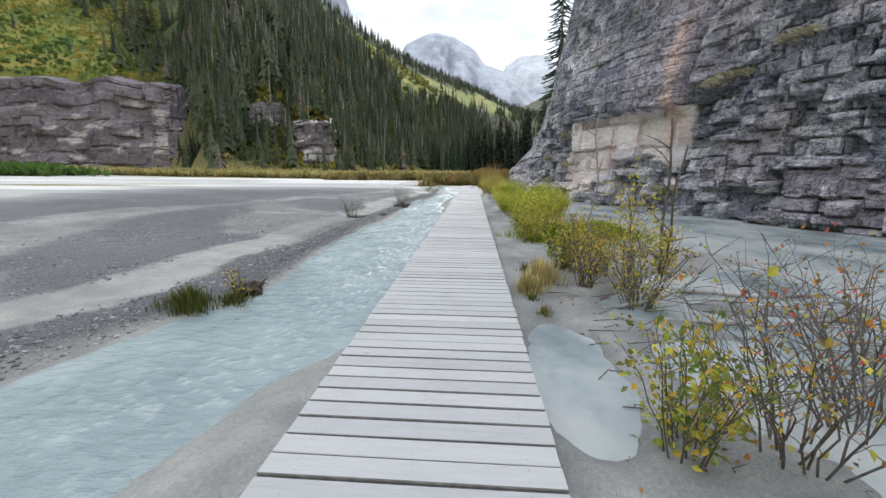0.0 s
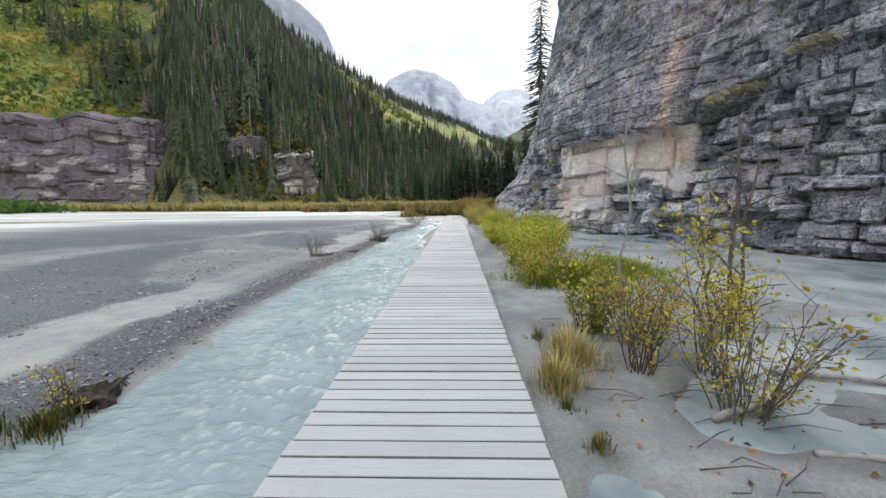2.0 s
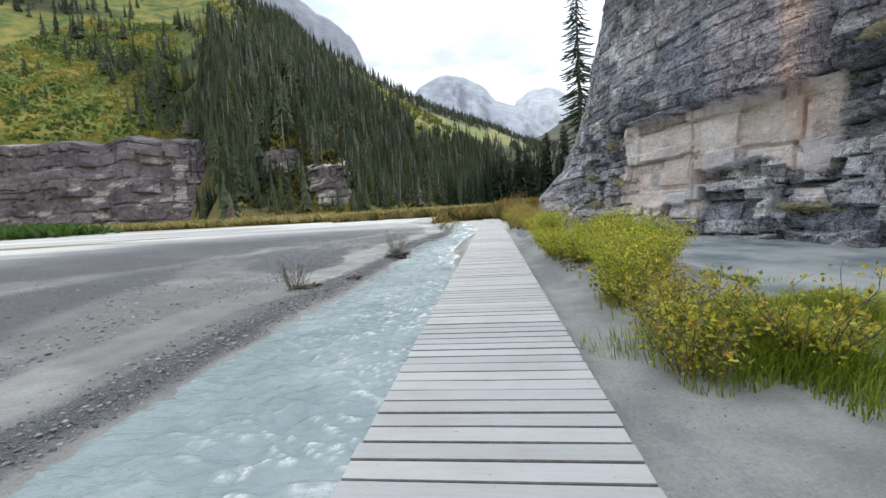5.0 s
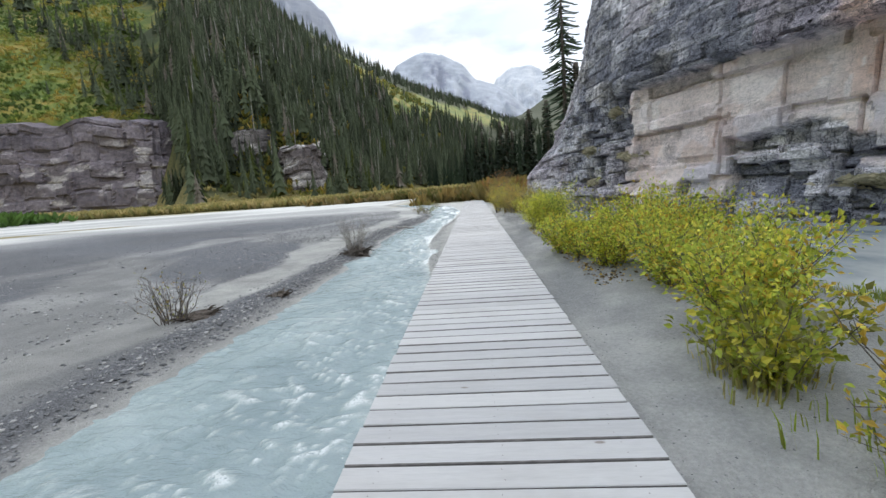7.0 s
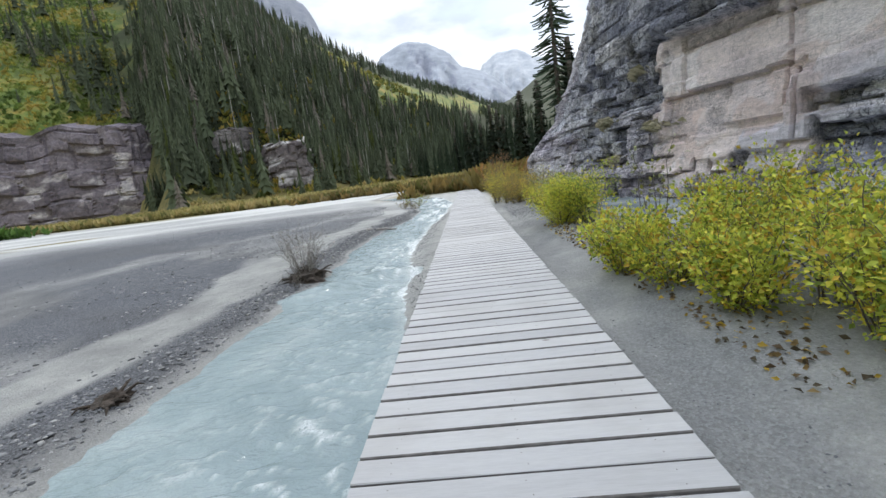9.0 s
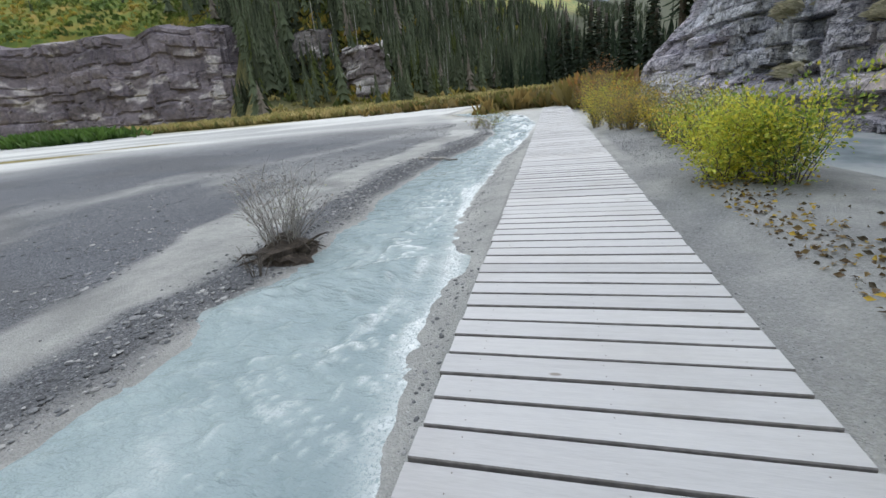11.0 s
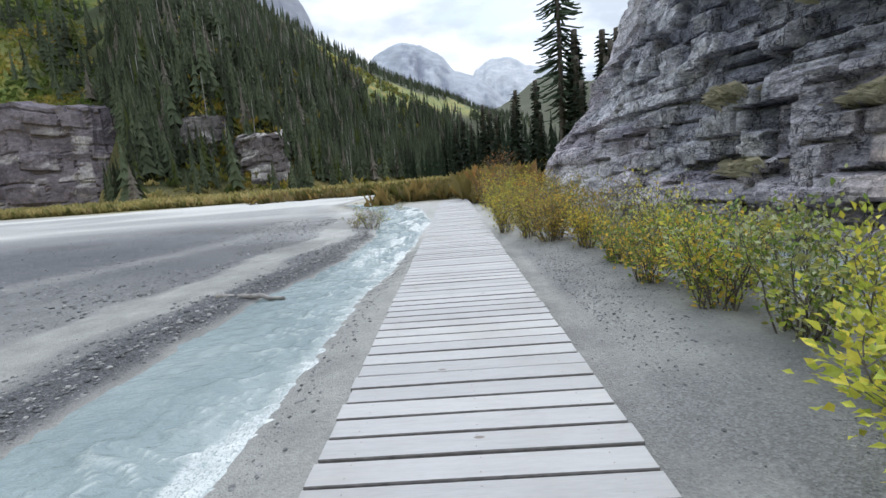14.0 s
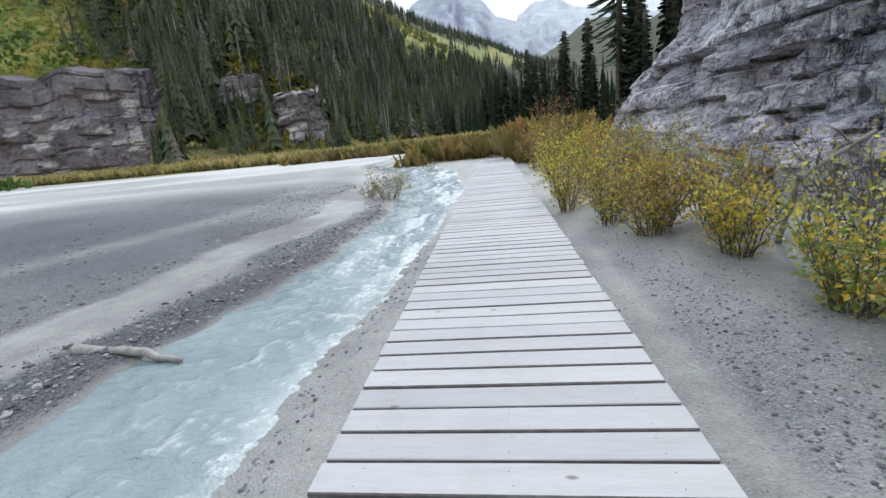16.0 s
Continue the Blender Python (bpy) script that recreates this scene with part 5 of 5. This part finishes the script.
for k, (x, y, r, h, pal, n) in enumerate(WILLOWS):
    if 18.9 < y < 23:
        x, n = x + 0.28, 0.62 * n
    shrub(x, y, r, h, 22, int(n * (2.0 if y < 22 else 1.5)), [tuple(min(0.8, (1.25 if y < 22 else 1.02) * c + 0.015) for c in p) for p in pal], 0.044, "autumn willow shrub along the boardwalk edge", 80 + k, group="willows along the boardwalk", low=0.0, twigs=4, fluff=0.07 if y < 18 else 0.05)
# shrubs and wrack on the gravel side
shrub(-3.65, 10.3, 0.42, 0.6, 30, 130, [BROWN, OLIVE], 0.03, "small bare brown shrub on the gravel bank", 110, twigs=4)
shrub(-2.85, 15.2, 0.45, 0.8, 44, 60, [(0.5, 0.45, 0.4), PALE], 0.03, "bare pale twiggy shrub on a dark root clump", 111, twigs=9, wood=DRIFT)
shrub(-2.6, 28.7, 0.6, 0.75, 22, 420, [OLIVE, BROWN, LIME], 0.05, "olive shrub on a gravel island", 112)
shrub(-3.2, 28.9, 0.4, 0.4, 14, 160, [OLIVE, BROWN], 0.05, "olive shrub on a gravel island", 113)
shrub(-2.7, 36.5, 0.5, 0.6, 14, 200, [BROWN, OLIVE], 0.05, "olive shrub on a gravel island", 114)
shrub(-2.75, 14.6, 0.2, 0.35, 12, 0, [BROWN], 0.03, "few bare twigs on a dark root clump", 115, twigs=4)
grass(-2.95, 1.45, 0.3, 0.3, 900, [(0.07, 0.10, 0.02), (0.12, 0.15, 0.03), (0.2, 0.19, 0.06)], "dark green grass tuft on the stream bank", 116)
grass(-2.6, 1.75, 0.22, 0.22, 420, [(0.13, 0.14, 0.04), (0.3, 0.26, 0.08), (0.09, 0.1, 0.03)], "dark green grass tuft on the stream bank", 117)


def root_clump(x, y, rx, ry, h, seed, label):
    rnd = random.Random(seed)
    thing = tagged(new("root_clump"), label, "root clump")
    z0 = ground_at(x, y)
    thing.location = (x, y, max(z0, WATER_Z) - 0.03)
    bm = bmesh.new()
    bmesh.ops.create_icosphere(bm, subdivisions=3, radius=1)
    for v in bm.verts:
        n = noise.fractal(v.co * 2.3 + Vector((seed, 0, 0)), 1.0, 2.0, 4)
        v.co = Vector((v.co.x * rx, v.co.y * ry, max(v.co.z, -0.3) * h)) * (1 + 0.55 * n)
    part("soil", bm, ROOT, thing)
    for k in range(12):
        g = rnd.uniform(0, 6.283)
        a = Vector((rx * 0.5 * math.cos(g), ry * 0.5 * math.sin(g), h * 0.4))
        b = a + Vector((math.cos(g) * rx * 0.7, math.sin(g) * ry * 0.8, rnd.uniform(-0.2, 0.7) * h))
        c = b + Vector((math.cos(g) * rx * 0.3, math.sin(g) * ry * 0.3, rnd.uniform(-0.5, 0.3) * h))
        v, f = tube([a, b, c], [0.016, 0.011, 0.004], 5)
        mesh_object("root", v, f, ROOT, thing)


shrub(-2.62, 1.95, 0.22, 0.42, 12, 90, [GOLD, YELLOW, BROWN], 0.035, "few golden leaved shoots on a dark root clump", 118)
root_clump(-2.62, 2.15, 0.16, 0.2, 0.16, 1, "dark wet root clump at the water's edge")
root_clump(-2.8, 15.1, 0.28, 0.32, 0.15, 2, "dark wet root clump at the water's edge")
root_clump(-3.5, 10.5, 0.2, 0.22, 0.07, 3, "dark root clump on the gravel bank")
root_clump(-2.9, 11.45, 0.12, 0.16, 0.07, 5, "small dark clod on the gravel bank")


def driftwood(points, radius, label, seed, forks=0, reach=0.0, mat=DRIFT):
    rnd = random.Random(seed)
    p = [Vector(q) for q in points]
    fine = []
    for k in range(len(p) - 1):
        for s in range(4):
            fine.append(p[k].lerp(p[k + 1], s / 4) + Vector((rnd.uniform(-1, 1), rnd.uniform(-1, 1), rnd.uniform(-1, 1))) * radius * 0.35)
    fine.append(p[-1])
    n = len(fine)
    pieces = [tube(fine, [radius * (1 - 0.6 * k / n) * rnd.uniform(0.85, 1.15) for k in range(n)], 7)]
    for k in range(forks):
        a = fine[rnd.randrange(1, n - 1)]
        b = a + Vector((rnd.uniform(-1, 1), rnd.uniform(-1, 1), rnd.uniform(0.1, 0.8))) * max(radius * 11, reach)
        pieces.append(tube([a, a.lerp(b, 0.5) + Vector((0, 0, radius)), b], [radius * 0.45, radius * 0.3, radius * 0.12], 5))
    v, f = join(pieces)
    return tagged(mesh_object("driftwood", v, f, mat, smooth=True), label, "driftwood")


driftwood([(-3.24, 21.2, -0.19), (-2.75, 21.22, -0.215), (-2.3, 21.1, -0.25)], 0.05, "grey log lying at the edge of the stream", 1)
driftwood([(1.95, 1.9, -0.24), (2.5, 2.1, -0.19), (3.1, 2.5, -0.05), (3.5, 3.0, 0.2)], 0.025, "bleached branch lying in shallow water", 2, 4)
driftwood([(2.3, 1.5, -0.23), (3.3, 1.35, -0.22), (4.4, 1.7, -0.22)], 0.028, "dark branch lying in shallow water", 3, 4)
driftwood([(1.5, 0.3, -0.24), (2.0, 0.55, -0.2), (2.9, 0.4, -0.2)], 0.02, "bleached branch lying in shallow water", 4, 5)
driftwood([(2.9, 2.7, -0.25), (3.9, 2.4, -0.22), (4.9, 2.7, -0.24)], 0.03, "dark branch lying in shallow water", 5, 3)
driftwood([(1.7, -0.1, -0.22), (2.3, -0.25, -0.16), (3.0, 0.1, -0.18)], 0.024, "forked grey branch on the silt", 6, 5)
driftwood([(2.45, 22.6, -0.15), (2.3, 22.2, 0.5), (2.55, 21.9, 0.85)], 0.03, "bleached dead stem among willows", 7, 4)
driftwood([(2.28, 4.32, -0.22), (2.23, 4.35, 0.5), (2.34, 4.32, 1.1), (2.24, 4.37, 1.9), (2.34, 4.37, 2.8)], 0.02, "bare grey sapling standing among willows", 8, 14, 0.4)
driftwood([(3.17, 3.66, -0.24), (3.14, 3.68, 0.5), (3.20, 3.70, 1.2), (3.12, 3.66, 2.1)], 0.032, "dark bare sapling standing among willows", 9, 12, 0.38, BARK)
driftwood([(3.23, 3.68, -0.24), (3.30, 3.71, 0.4), (3.29, 3.74, 1.0), (3.41, 3.71, 1.7)], 0.026, "dark bare sapling standing among willows", 10, 12, 0.34, BARK)
shrub(3.20, 3.62, 0.26, 0.75, 9, 420, [YELLOW, GOLD, (0.72, 0.6, 0.1)], 0.05, "bright yellow willow shoots round a dark sapling", 11, twigs=5)

# grass ledges on the cliff
LEDGES = [(21.5, 1.68, 0.45), (12.8, 4.6, 0.45), (10.9, 5.25, 0.5), (13.6, 4.45, 0.35), (22.5, 3.4, 0.22), (23.7, 2.1, 0.28), (23.2, 0.85, 0.3), (15.0, 0.55, 0.5)]
for k, (y, z, r) in enumerate(LEDGES):
    g = np.random.default_rng(300 + k)
    V, F, C = [], [], []
    for i in range(340):
        q = on_cliff(y + g.normal(0, 0.55 * r), z + g.normal(0, 0.05) + 0.06 * g.uniform())
        h = g.uniform(0.06, 0.17)
        a = g.uniform(0, 6.28)
        ox, oy = -0.10 + math.cos(a) * 0.08, math.sin(a) * 0.10
        o = len(V)
        V += [(q[0] + 0.05, q[1] - 0.003, q[2] - 0.05), (q[0] + 0.05, q[1] + 0.003, q[2] - 0.05), (q[0] + ox * 0.6, q[1] + oy * 0.6, q[2] + h * 0.7), (q[0] + ox * 1.6, q[1] + oy * 1.5, q[2] + h * g.uniform(0.1, 0.6))]
        F += [(o, o + 1, o + 2), (o + 1, o + 3, o + 2)]
        c = np.array([(0.60, 0.56, 0.42), (0.42, 0.40, 0.28), (0.70, 0.65, 0.50)][g.integers(3)]) * g.uniform(0.6, 1.1)
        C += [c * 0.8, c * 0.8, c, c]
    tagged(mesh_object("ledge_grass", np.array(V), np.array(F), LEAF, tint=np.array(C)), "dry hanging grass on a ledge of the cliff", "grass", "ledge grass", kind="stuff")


# fallen rock at the foot of the cliff
def boulder(x, y, sx, sy, sz, seed):
    bm = bmesh.new()
    bmesh.ops.create_icosphere(bm, subdivisions=3, radius=1)
    off3 = Vector((seed * 3.1, seed, 0))
    for v in bm.verts:
        c = noise.cell(v.co * 1.6 + off3)
        v.co = Vector((v.co.x * sx, v.co.y * sy, v.co.z * sz)) * (0.85 + 0.22 * c + 0.2 * noise.fractal(v.co * 2 + off3, 1, 2, 3))
    me = bpy.data.meshes.new("boulder")
    bm.to_mesh(me)
    a = me.attributes.new("tint", "FLOAT_COLOR", "POINT")
    k = 0.8 + 0.4 * (seed % 3) / 2
    a.data.foreach_set("color", np.tile(np.array([0.21 * k, 0.205 * k, 0.22 * k, 1]), len(me.vertices)).astype(np.float32))
    bm.free()
    me.materials.append(ROCK)
    ob = new("boulder", me)
    ob.location = (x, y, ground_at(x, y) + sz * 0.3)
    return tagged(ob, "grey fallen boulder at the foot of the cliff", "boulder", "fallen boulders")


for k, (x, y, a, b, c) in enumerate([(4.0, 31.5, 0.9, 1.0, 0.8), (3.6, 33.5, 0.7, 0.9, 0.6), (4.3, 29.0, 0.6, 0.8, 0.55), (5.0, 34.6, 1.1, 1.2, 1.0), (3.5, 27.4, 0.4, 0.5, 0.3), (3.5, 30.0, 0.35, 0.5, 0.3), (6.3, 18.0, 0.4, 0.4, 0.25), (8.3, 13.4, 0.35, 0.5, 0.25)]):
    boulder(x, y, a, b, c, k + 1)


# ---- brush and reeds along the far shore ----
def brush(name, count, place, size, palette, label, seed, patches=0.0):
    """Many small clumps of upright blades."""
    g = np.random.default_rng(seed)
    V, F, C = [], [], []
    for i in range(count):
        x, y = place(g)
        z = ground_at(x, y) - 0.05
        s = size * g.uniform(0.5, 1.3)
        k = g.integers(len(palette))
        if patches:
            k = int(np.clip((fbm(np.array(x * patches), np.array(y * patches), seed, 3) - 0.3) / 0.4 * len(palette) + g.normal(0, 0.45), 0, len(palette) - 1))
        c0 = np.array(palette[k]) * g.uniform(0.75, 1.2)
        for b in range(9):
            a, r = g.uniform(0, 6.28), 0.45 * s * g.uniform()
            h, w = s * g.uniform(0.5, 1.0), 0.10 * s
            cx, cy = x + r * math.cos(a), y + r * math.sin(a)
            a2 = g.uniform(0, 6.28)
            wx_, wy_ = w * math.cos(a2), w * math.sin(a2)
            tx_, ty_ = 0.3 * s * g.normal(), 0.3 * s * g.normal()
            o = len(V)
            V += [(cx - wx_ * 0.4, cy - wy_ * 0.4, z), (cx + wx_ * 1.6 + tx_ * 0.4, cy + wy_ * 1.6 + ty_ * 0.4, z + h * 0.55), (cx - wx_ * 1.6 + tx_ * 0.6, cy - wy_ * 1.6 + ty_ * 0.6, z + h * 0.62), (cx + tx_, cy + ty_, z + h)]
            F += [(o, o + 1, o + 2), (o + 1, o + 3, o + 2)]
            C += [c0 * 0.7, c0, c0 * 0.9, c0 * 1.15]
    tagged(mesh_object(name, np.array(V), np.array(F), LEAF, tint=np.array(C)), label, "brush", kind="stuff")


def shore_place(g):
    a = math.radians(g.uniform(-58, 0))
    x0 = math.sin(a)
    r = 60
    for k in range(6):
        r = 62 + 0.62 * max(-x0 * r, 0) + 2
    r += g.exponential(9)
    return r * math.sin(a), r * math.cos(a)


brush("shore_brush", 5200, shore_place, 1.45, [(0.40, 0.34, 0.14), (0.33, 0.30, 0.11), (0.47, 0.38, 0.17), (0.24, 0.24, 0.09)], "tawny sedge and low willows along the far shore", 400)
brush("valley_brush", 1500, lambda g: (g.uniform(-24, 3.5), g.uniform(64, 92)) if g.uniform() < 0.7 else (g.uniform(-5, 3.5), g.uniform(42, 64)), 1.2, [(0.17, 0.14, 0.05), (0.22, 0.17, 0.07), (0.13, 0.13, 0.04), (0.28, 0.2, 0.07)], "brown and olive willow brush beyond the boardwalk", 401)
brush("valley_brush", 420, lambda g: (g.uniform(1.0, 4.0), g.uniform(36, 60)), 1.6, [(0.2, 0.16, 0.05), (0.24, 0.2, 0.06), (0.3, 0.17, 0.06)], "olive and russet willow brush beyond the boardwalk", 402)
brush("green_brush", 620, lambda g: (g.normal(-90, 6), g.normal(73, 3)), 2.2, [(0.07, 0.14, 0.03), (0.10, 0.18, 0.04)], "bright green bushes at the foot of the rock wall", 403)


def slope_place(g):
    while True:
        x, y = g.uniform(-230, -85), g.uniform(110, 300)
        s, l = slope_distance(np.array(x), np.array(y))
        if l > 0.3 and 13 < s < 150:
            return x, y


def under_place(g):
    while True:
        x, y = g.uniform(-190, 40), g.uniform(105, 420)
        s, l = slope_distance(np.array(x), np.array(y))
        if l < 0.3 and 2 < s < 240:
            return x, y


brush("undergrowth", 2600, under_place, 3.0, [(0.16, 0.18, 0.05), (0.24, 0.24, 0.06), (0.10, 0.13, 0.04), (0.30, 0.25, 0.06)], "olive and yellow undergrowth between the spruces", 405)
brush("crag_brush", 520, lambda g: (g.normal(-57, 10), g.normal(127, 4)), 1.8, [(0.30, 0.28, 0.06), (0.40, 0.30, 0.06), (0.18, 0.2, 0.05)], "yellow bushes on top of the rock outcrop", 406)
brush("meadow_brush", 7500, slope_place, 1.25, [(0.09, 0.14, 0.035), (0.14, 0.21, 0.045), (0.24, 0.28, 0.06), (0.36, 0.33, 0.07), (0.42, 0.32, 0.07), (0.26, 0.28, 0.06), (0.13, 0.18, 0.04)], "yellow and green bushes on the open slope", 404, patches=0.045)


# ---- pebbles ----
def pebble_field(name, count, place, lo, hi, label, seed):
    g = np.random.default_rng(seed)
    t = (1 + 5 ** 0.5) / 2
    ico = np.array([(-1, t, 0), (1, t, 0), (-1, -t, 0), (1, -t, 0), (0, -1, t), (0, 1, t), (0, -1, -t), (0, 1, -t), (t, 0, -1), (t, 0, 1), (-t, 0, -1), (-t, 0, 1)]) / 1.9
    fc = np.array([(0, 11, 5), (0, 5, 1), (0, 1, 7), (0, 7, 10), (0, 10, 11), (1, 5, 9), (5, 11, 4), (11, 10, 2), (10, 7, 6), (7, 1, 8), (3, 9, 4), (3, 4, 2), (3, 2, 6), (3, 6, 8), (3, 8, 9), (4, 9, 5), (2, 4, 11), (6, 2, 10), (8, 6, 7), (9, 8, 1)])
    xs_, ys_ = place(g, count)
    z = ground_height(xs_, ys_)
    ok = z > WATER_Z - 0.01
    xs_, ys_, z = xs_[ok], ys_[ok], z[ok]
    n = len(xs_)
    s = lo * (hi / lo) ** (g.uniform(size=n) ** 2.2)
    sc = np.stack([s * g.uniform(0.8, 1.4, n), s * g.uniform(0.7, 1.1, n), s * g.uniform(0.35, 0.6, n)], 1)
    a = g.uniform(0, 6.28, n)
    v = ico[None] * (1 + g.uniform(-0.22, 0.22, (n, 12, 1))) * sc[:, None, :]
    x = v[..., 0] * np.cos(a)[:, None] - v[..., 1] * np.sin(a)[:, None] + xs_[:, None]
    y = v[..., 0] * np.sin(a)[:, None] + v[..., 1] * np.cos(a)[:, None] + ys_[:, None]
    zz = v[..., 2] + z[:, None] + sc[:, 2:3] * 0.25
    V = np.stack([x, y, zz], -1).reshape(-1, 3)
    F = (fc[None] + (np.arange(n) * 12)[:, None, None]).reshape(-1, 3)
    tagged(mesh_object(name, V, F, PEBBLE), label, "gravel", kind="stuff")


def left_flat(g, n):
    y = g.uniform(-5, 34, n)
    w = g.exponential(4.4, n) * (0.35 + 0.65 * g.uniform(size=n))
    x = bank_left(y) - 0.12 - w
    keep = (fbm(x * 0.7, y * 0.7, 44, 3) > 0.40) & ~(np.exp(-((x - bank_left(y) + 1.35 + 0.9 * (fbm(y * 0.25, y * 0, 45) - 0.5)) / 0.45) ** 2) > 0.3)
    return x[keep], y[keep]


pebble_field("gravel", 29000, left_flat, 0.007, 0.034, "grey river gravel on the flat beside the stream", 500)
pebble_field("gravel", 11000, lambda g, n: (lambda y: (bank_left(y) - 0.02 - np.abs(g.normal(0, 0.36, n)), y))(g.uniform(-3, 27, n)), 0.006, 0.026, "dark wet gravel along the stream bank", 504)
pebble_field("gravel", 1500, lambda g, n: (bank_right(np.linspace(11, 24, n)) + np.abs(g.normal(0, 0.13, n)), np.linspace(11, 24, n)), 0.004, 0.02, "dark wet pebbles along the water's edge", 501)
pebble_field("gravel", 2600, lambda g, n: (1.1 + np.abs(g.normal(0, 0.4, n)), 20.5 + g.normal(0, 1.3, n)), 0.004, 0.015, "fine grey pebbles beside the boardwalk", 502)
pebble_field("gravel", 4000, lambda g, n: (0.72 + np.abs(g.normal(0, 0.55, n)), g.uniform(4, 24, n)), 0.002, 0.009, "fine grey pebbles beside the boardwalk", 503)


def litter(count, place, size, palette, label, seed):
    g = random.Random(seed)
    P, D, C = [], [], []
    for i in range(count):
        x, y = place(g)
        P.append((x, y, ground_at(x, y) + 0.012))
        D.append((g.uniform(-1, 1), g.uniform(-1, 1), g.uniform(-0.1, 0.25)))
        C.append(np.array(palette[g.randrange(len(palette))]) * g.uniform(0.6, 1.1))
    v, f, c = leaf_arrays(P, D, size, C, g)
    tagged(mesh_object("fallen_leaves", v, f, LEAF, tint=c), label, "fallen leaves", kind="stuff")


litter(900, lambda g: (1.35 + abs(g.gauss(0, 0.35)), g.uniform(10.6, 17.2)), 0.05, [BROWN, GOLD, (0.16, 0.11, 0.06), (0.1, 0.08, 0.05)], "fallen brown and yellow leaves under the willows", 1)
litter(260, lambda g: (g.uniform(1.0, 3.2), g.uniform(-1.2, 4.2)), 0.045, [BROWN, (0.14, 0.1, 0.06), ORANGE], "fallen leaves and bits of bark on the silt", 2)

gd = random.Random(77)
pieces = []
for i in range(130):
    x, y = gd.uniform(1.2, 5.0), gd.gauss(1.6, 1.3)
    z = max(ground_at(x, y), WATER_Z) + 0.012
    g, L = gd.uniform(-0.5, 0.9), gd.uniform(0.08, 0.5)
    p0 = Vector((x, y, z))
    p2 = p0 + Vector((math.cos(g) * L, math.sin(g) * L, gd.uniform(0, 0.05)))
    pieces.append(tube([p0, p0.lerp(p2, 0.5) + Vector((gd.uniform(-0.07, 0.07), gd.uniform(-0.07, 0.07), 0.015)), p2], [0.005, 0.004, 0.002], 4))
v, f = join(pieces)
tagged(mesh_object("stick_debris", v, f, BARK), "scattered dark sticks stranded on silt and shallow water", "sticks", kind="stuff")

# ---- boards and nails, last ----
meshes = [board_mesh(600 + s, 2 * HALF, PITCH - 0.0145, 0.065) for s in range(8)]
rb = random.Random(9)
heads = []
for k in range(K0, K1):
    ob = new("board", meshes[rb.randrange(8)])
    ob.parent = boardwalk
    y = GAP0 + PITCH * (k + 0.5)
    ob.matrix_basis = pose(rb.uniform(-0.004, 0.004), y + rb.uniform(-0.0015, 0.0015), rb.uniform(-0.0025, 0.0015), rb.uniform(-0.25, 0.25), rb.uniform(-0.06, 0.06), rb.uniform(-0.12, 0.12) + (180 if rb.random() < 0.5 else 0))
    for sx in (-0.52, 0.0, 0.52):
        for dy in (-0.035, 0.035):
            heads.append((sx + rb.uniform(-0.012, 0.012), y + dy + rb.uniform(-0.008, 0.008)))
V, F = [], []
for x, y in heads:
    o = len(V)
    V += [(x + 0.0032 * math.cos(a), y + 0.0032 * math.sin(a), 0.0022) for a in np.linspace(0, 5.236, 6)]
    F.append(tuple(range(o, o + 6)))
tagged(mesh_object("nails", V, F, NAIL, boardwalk), kind="stuff")
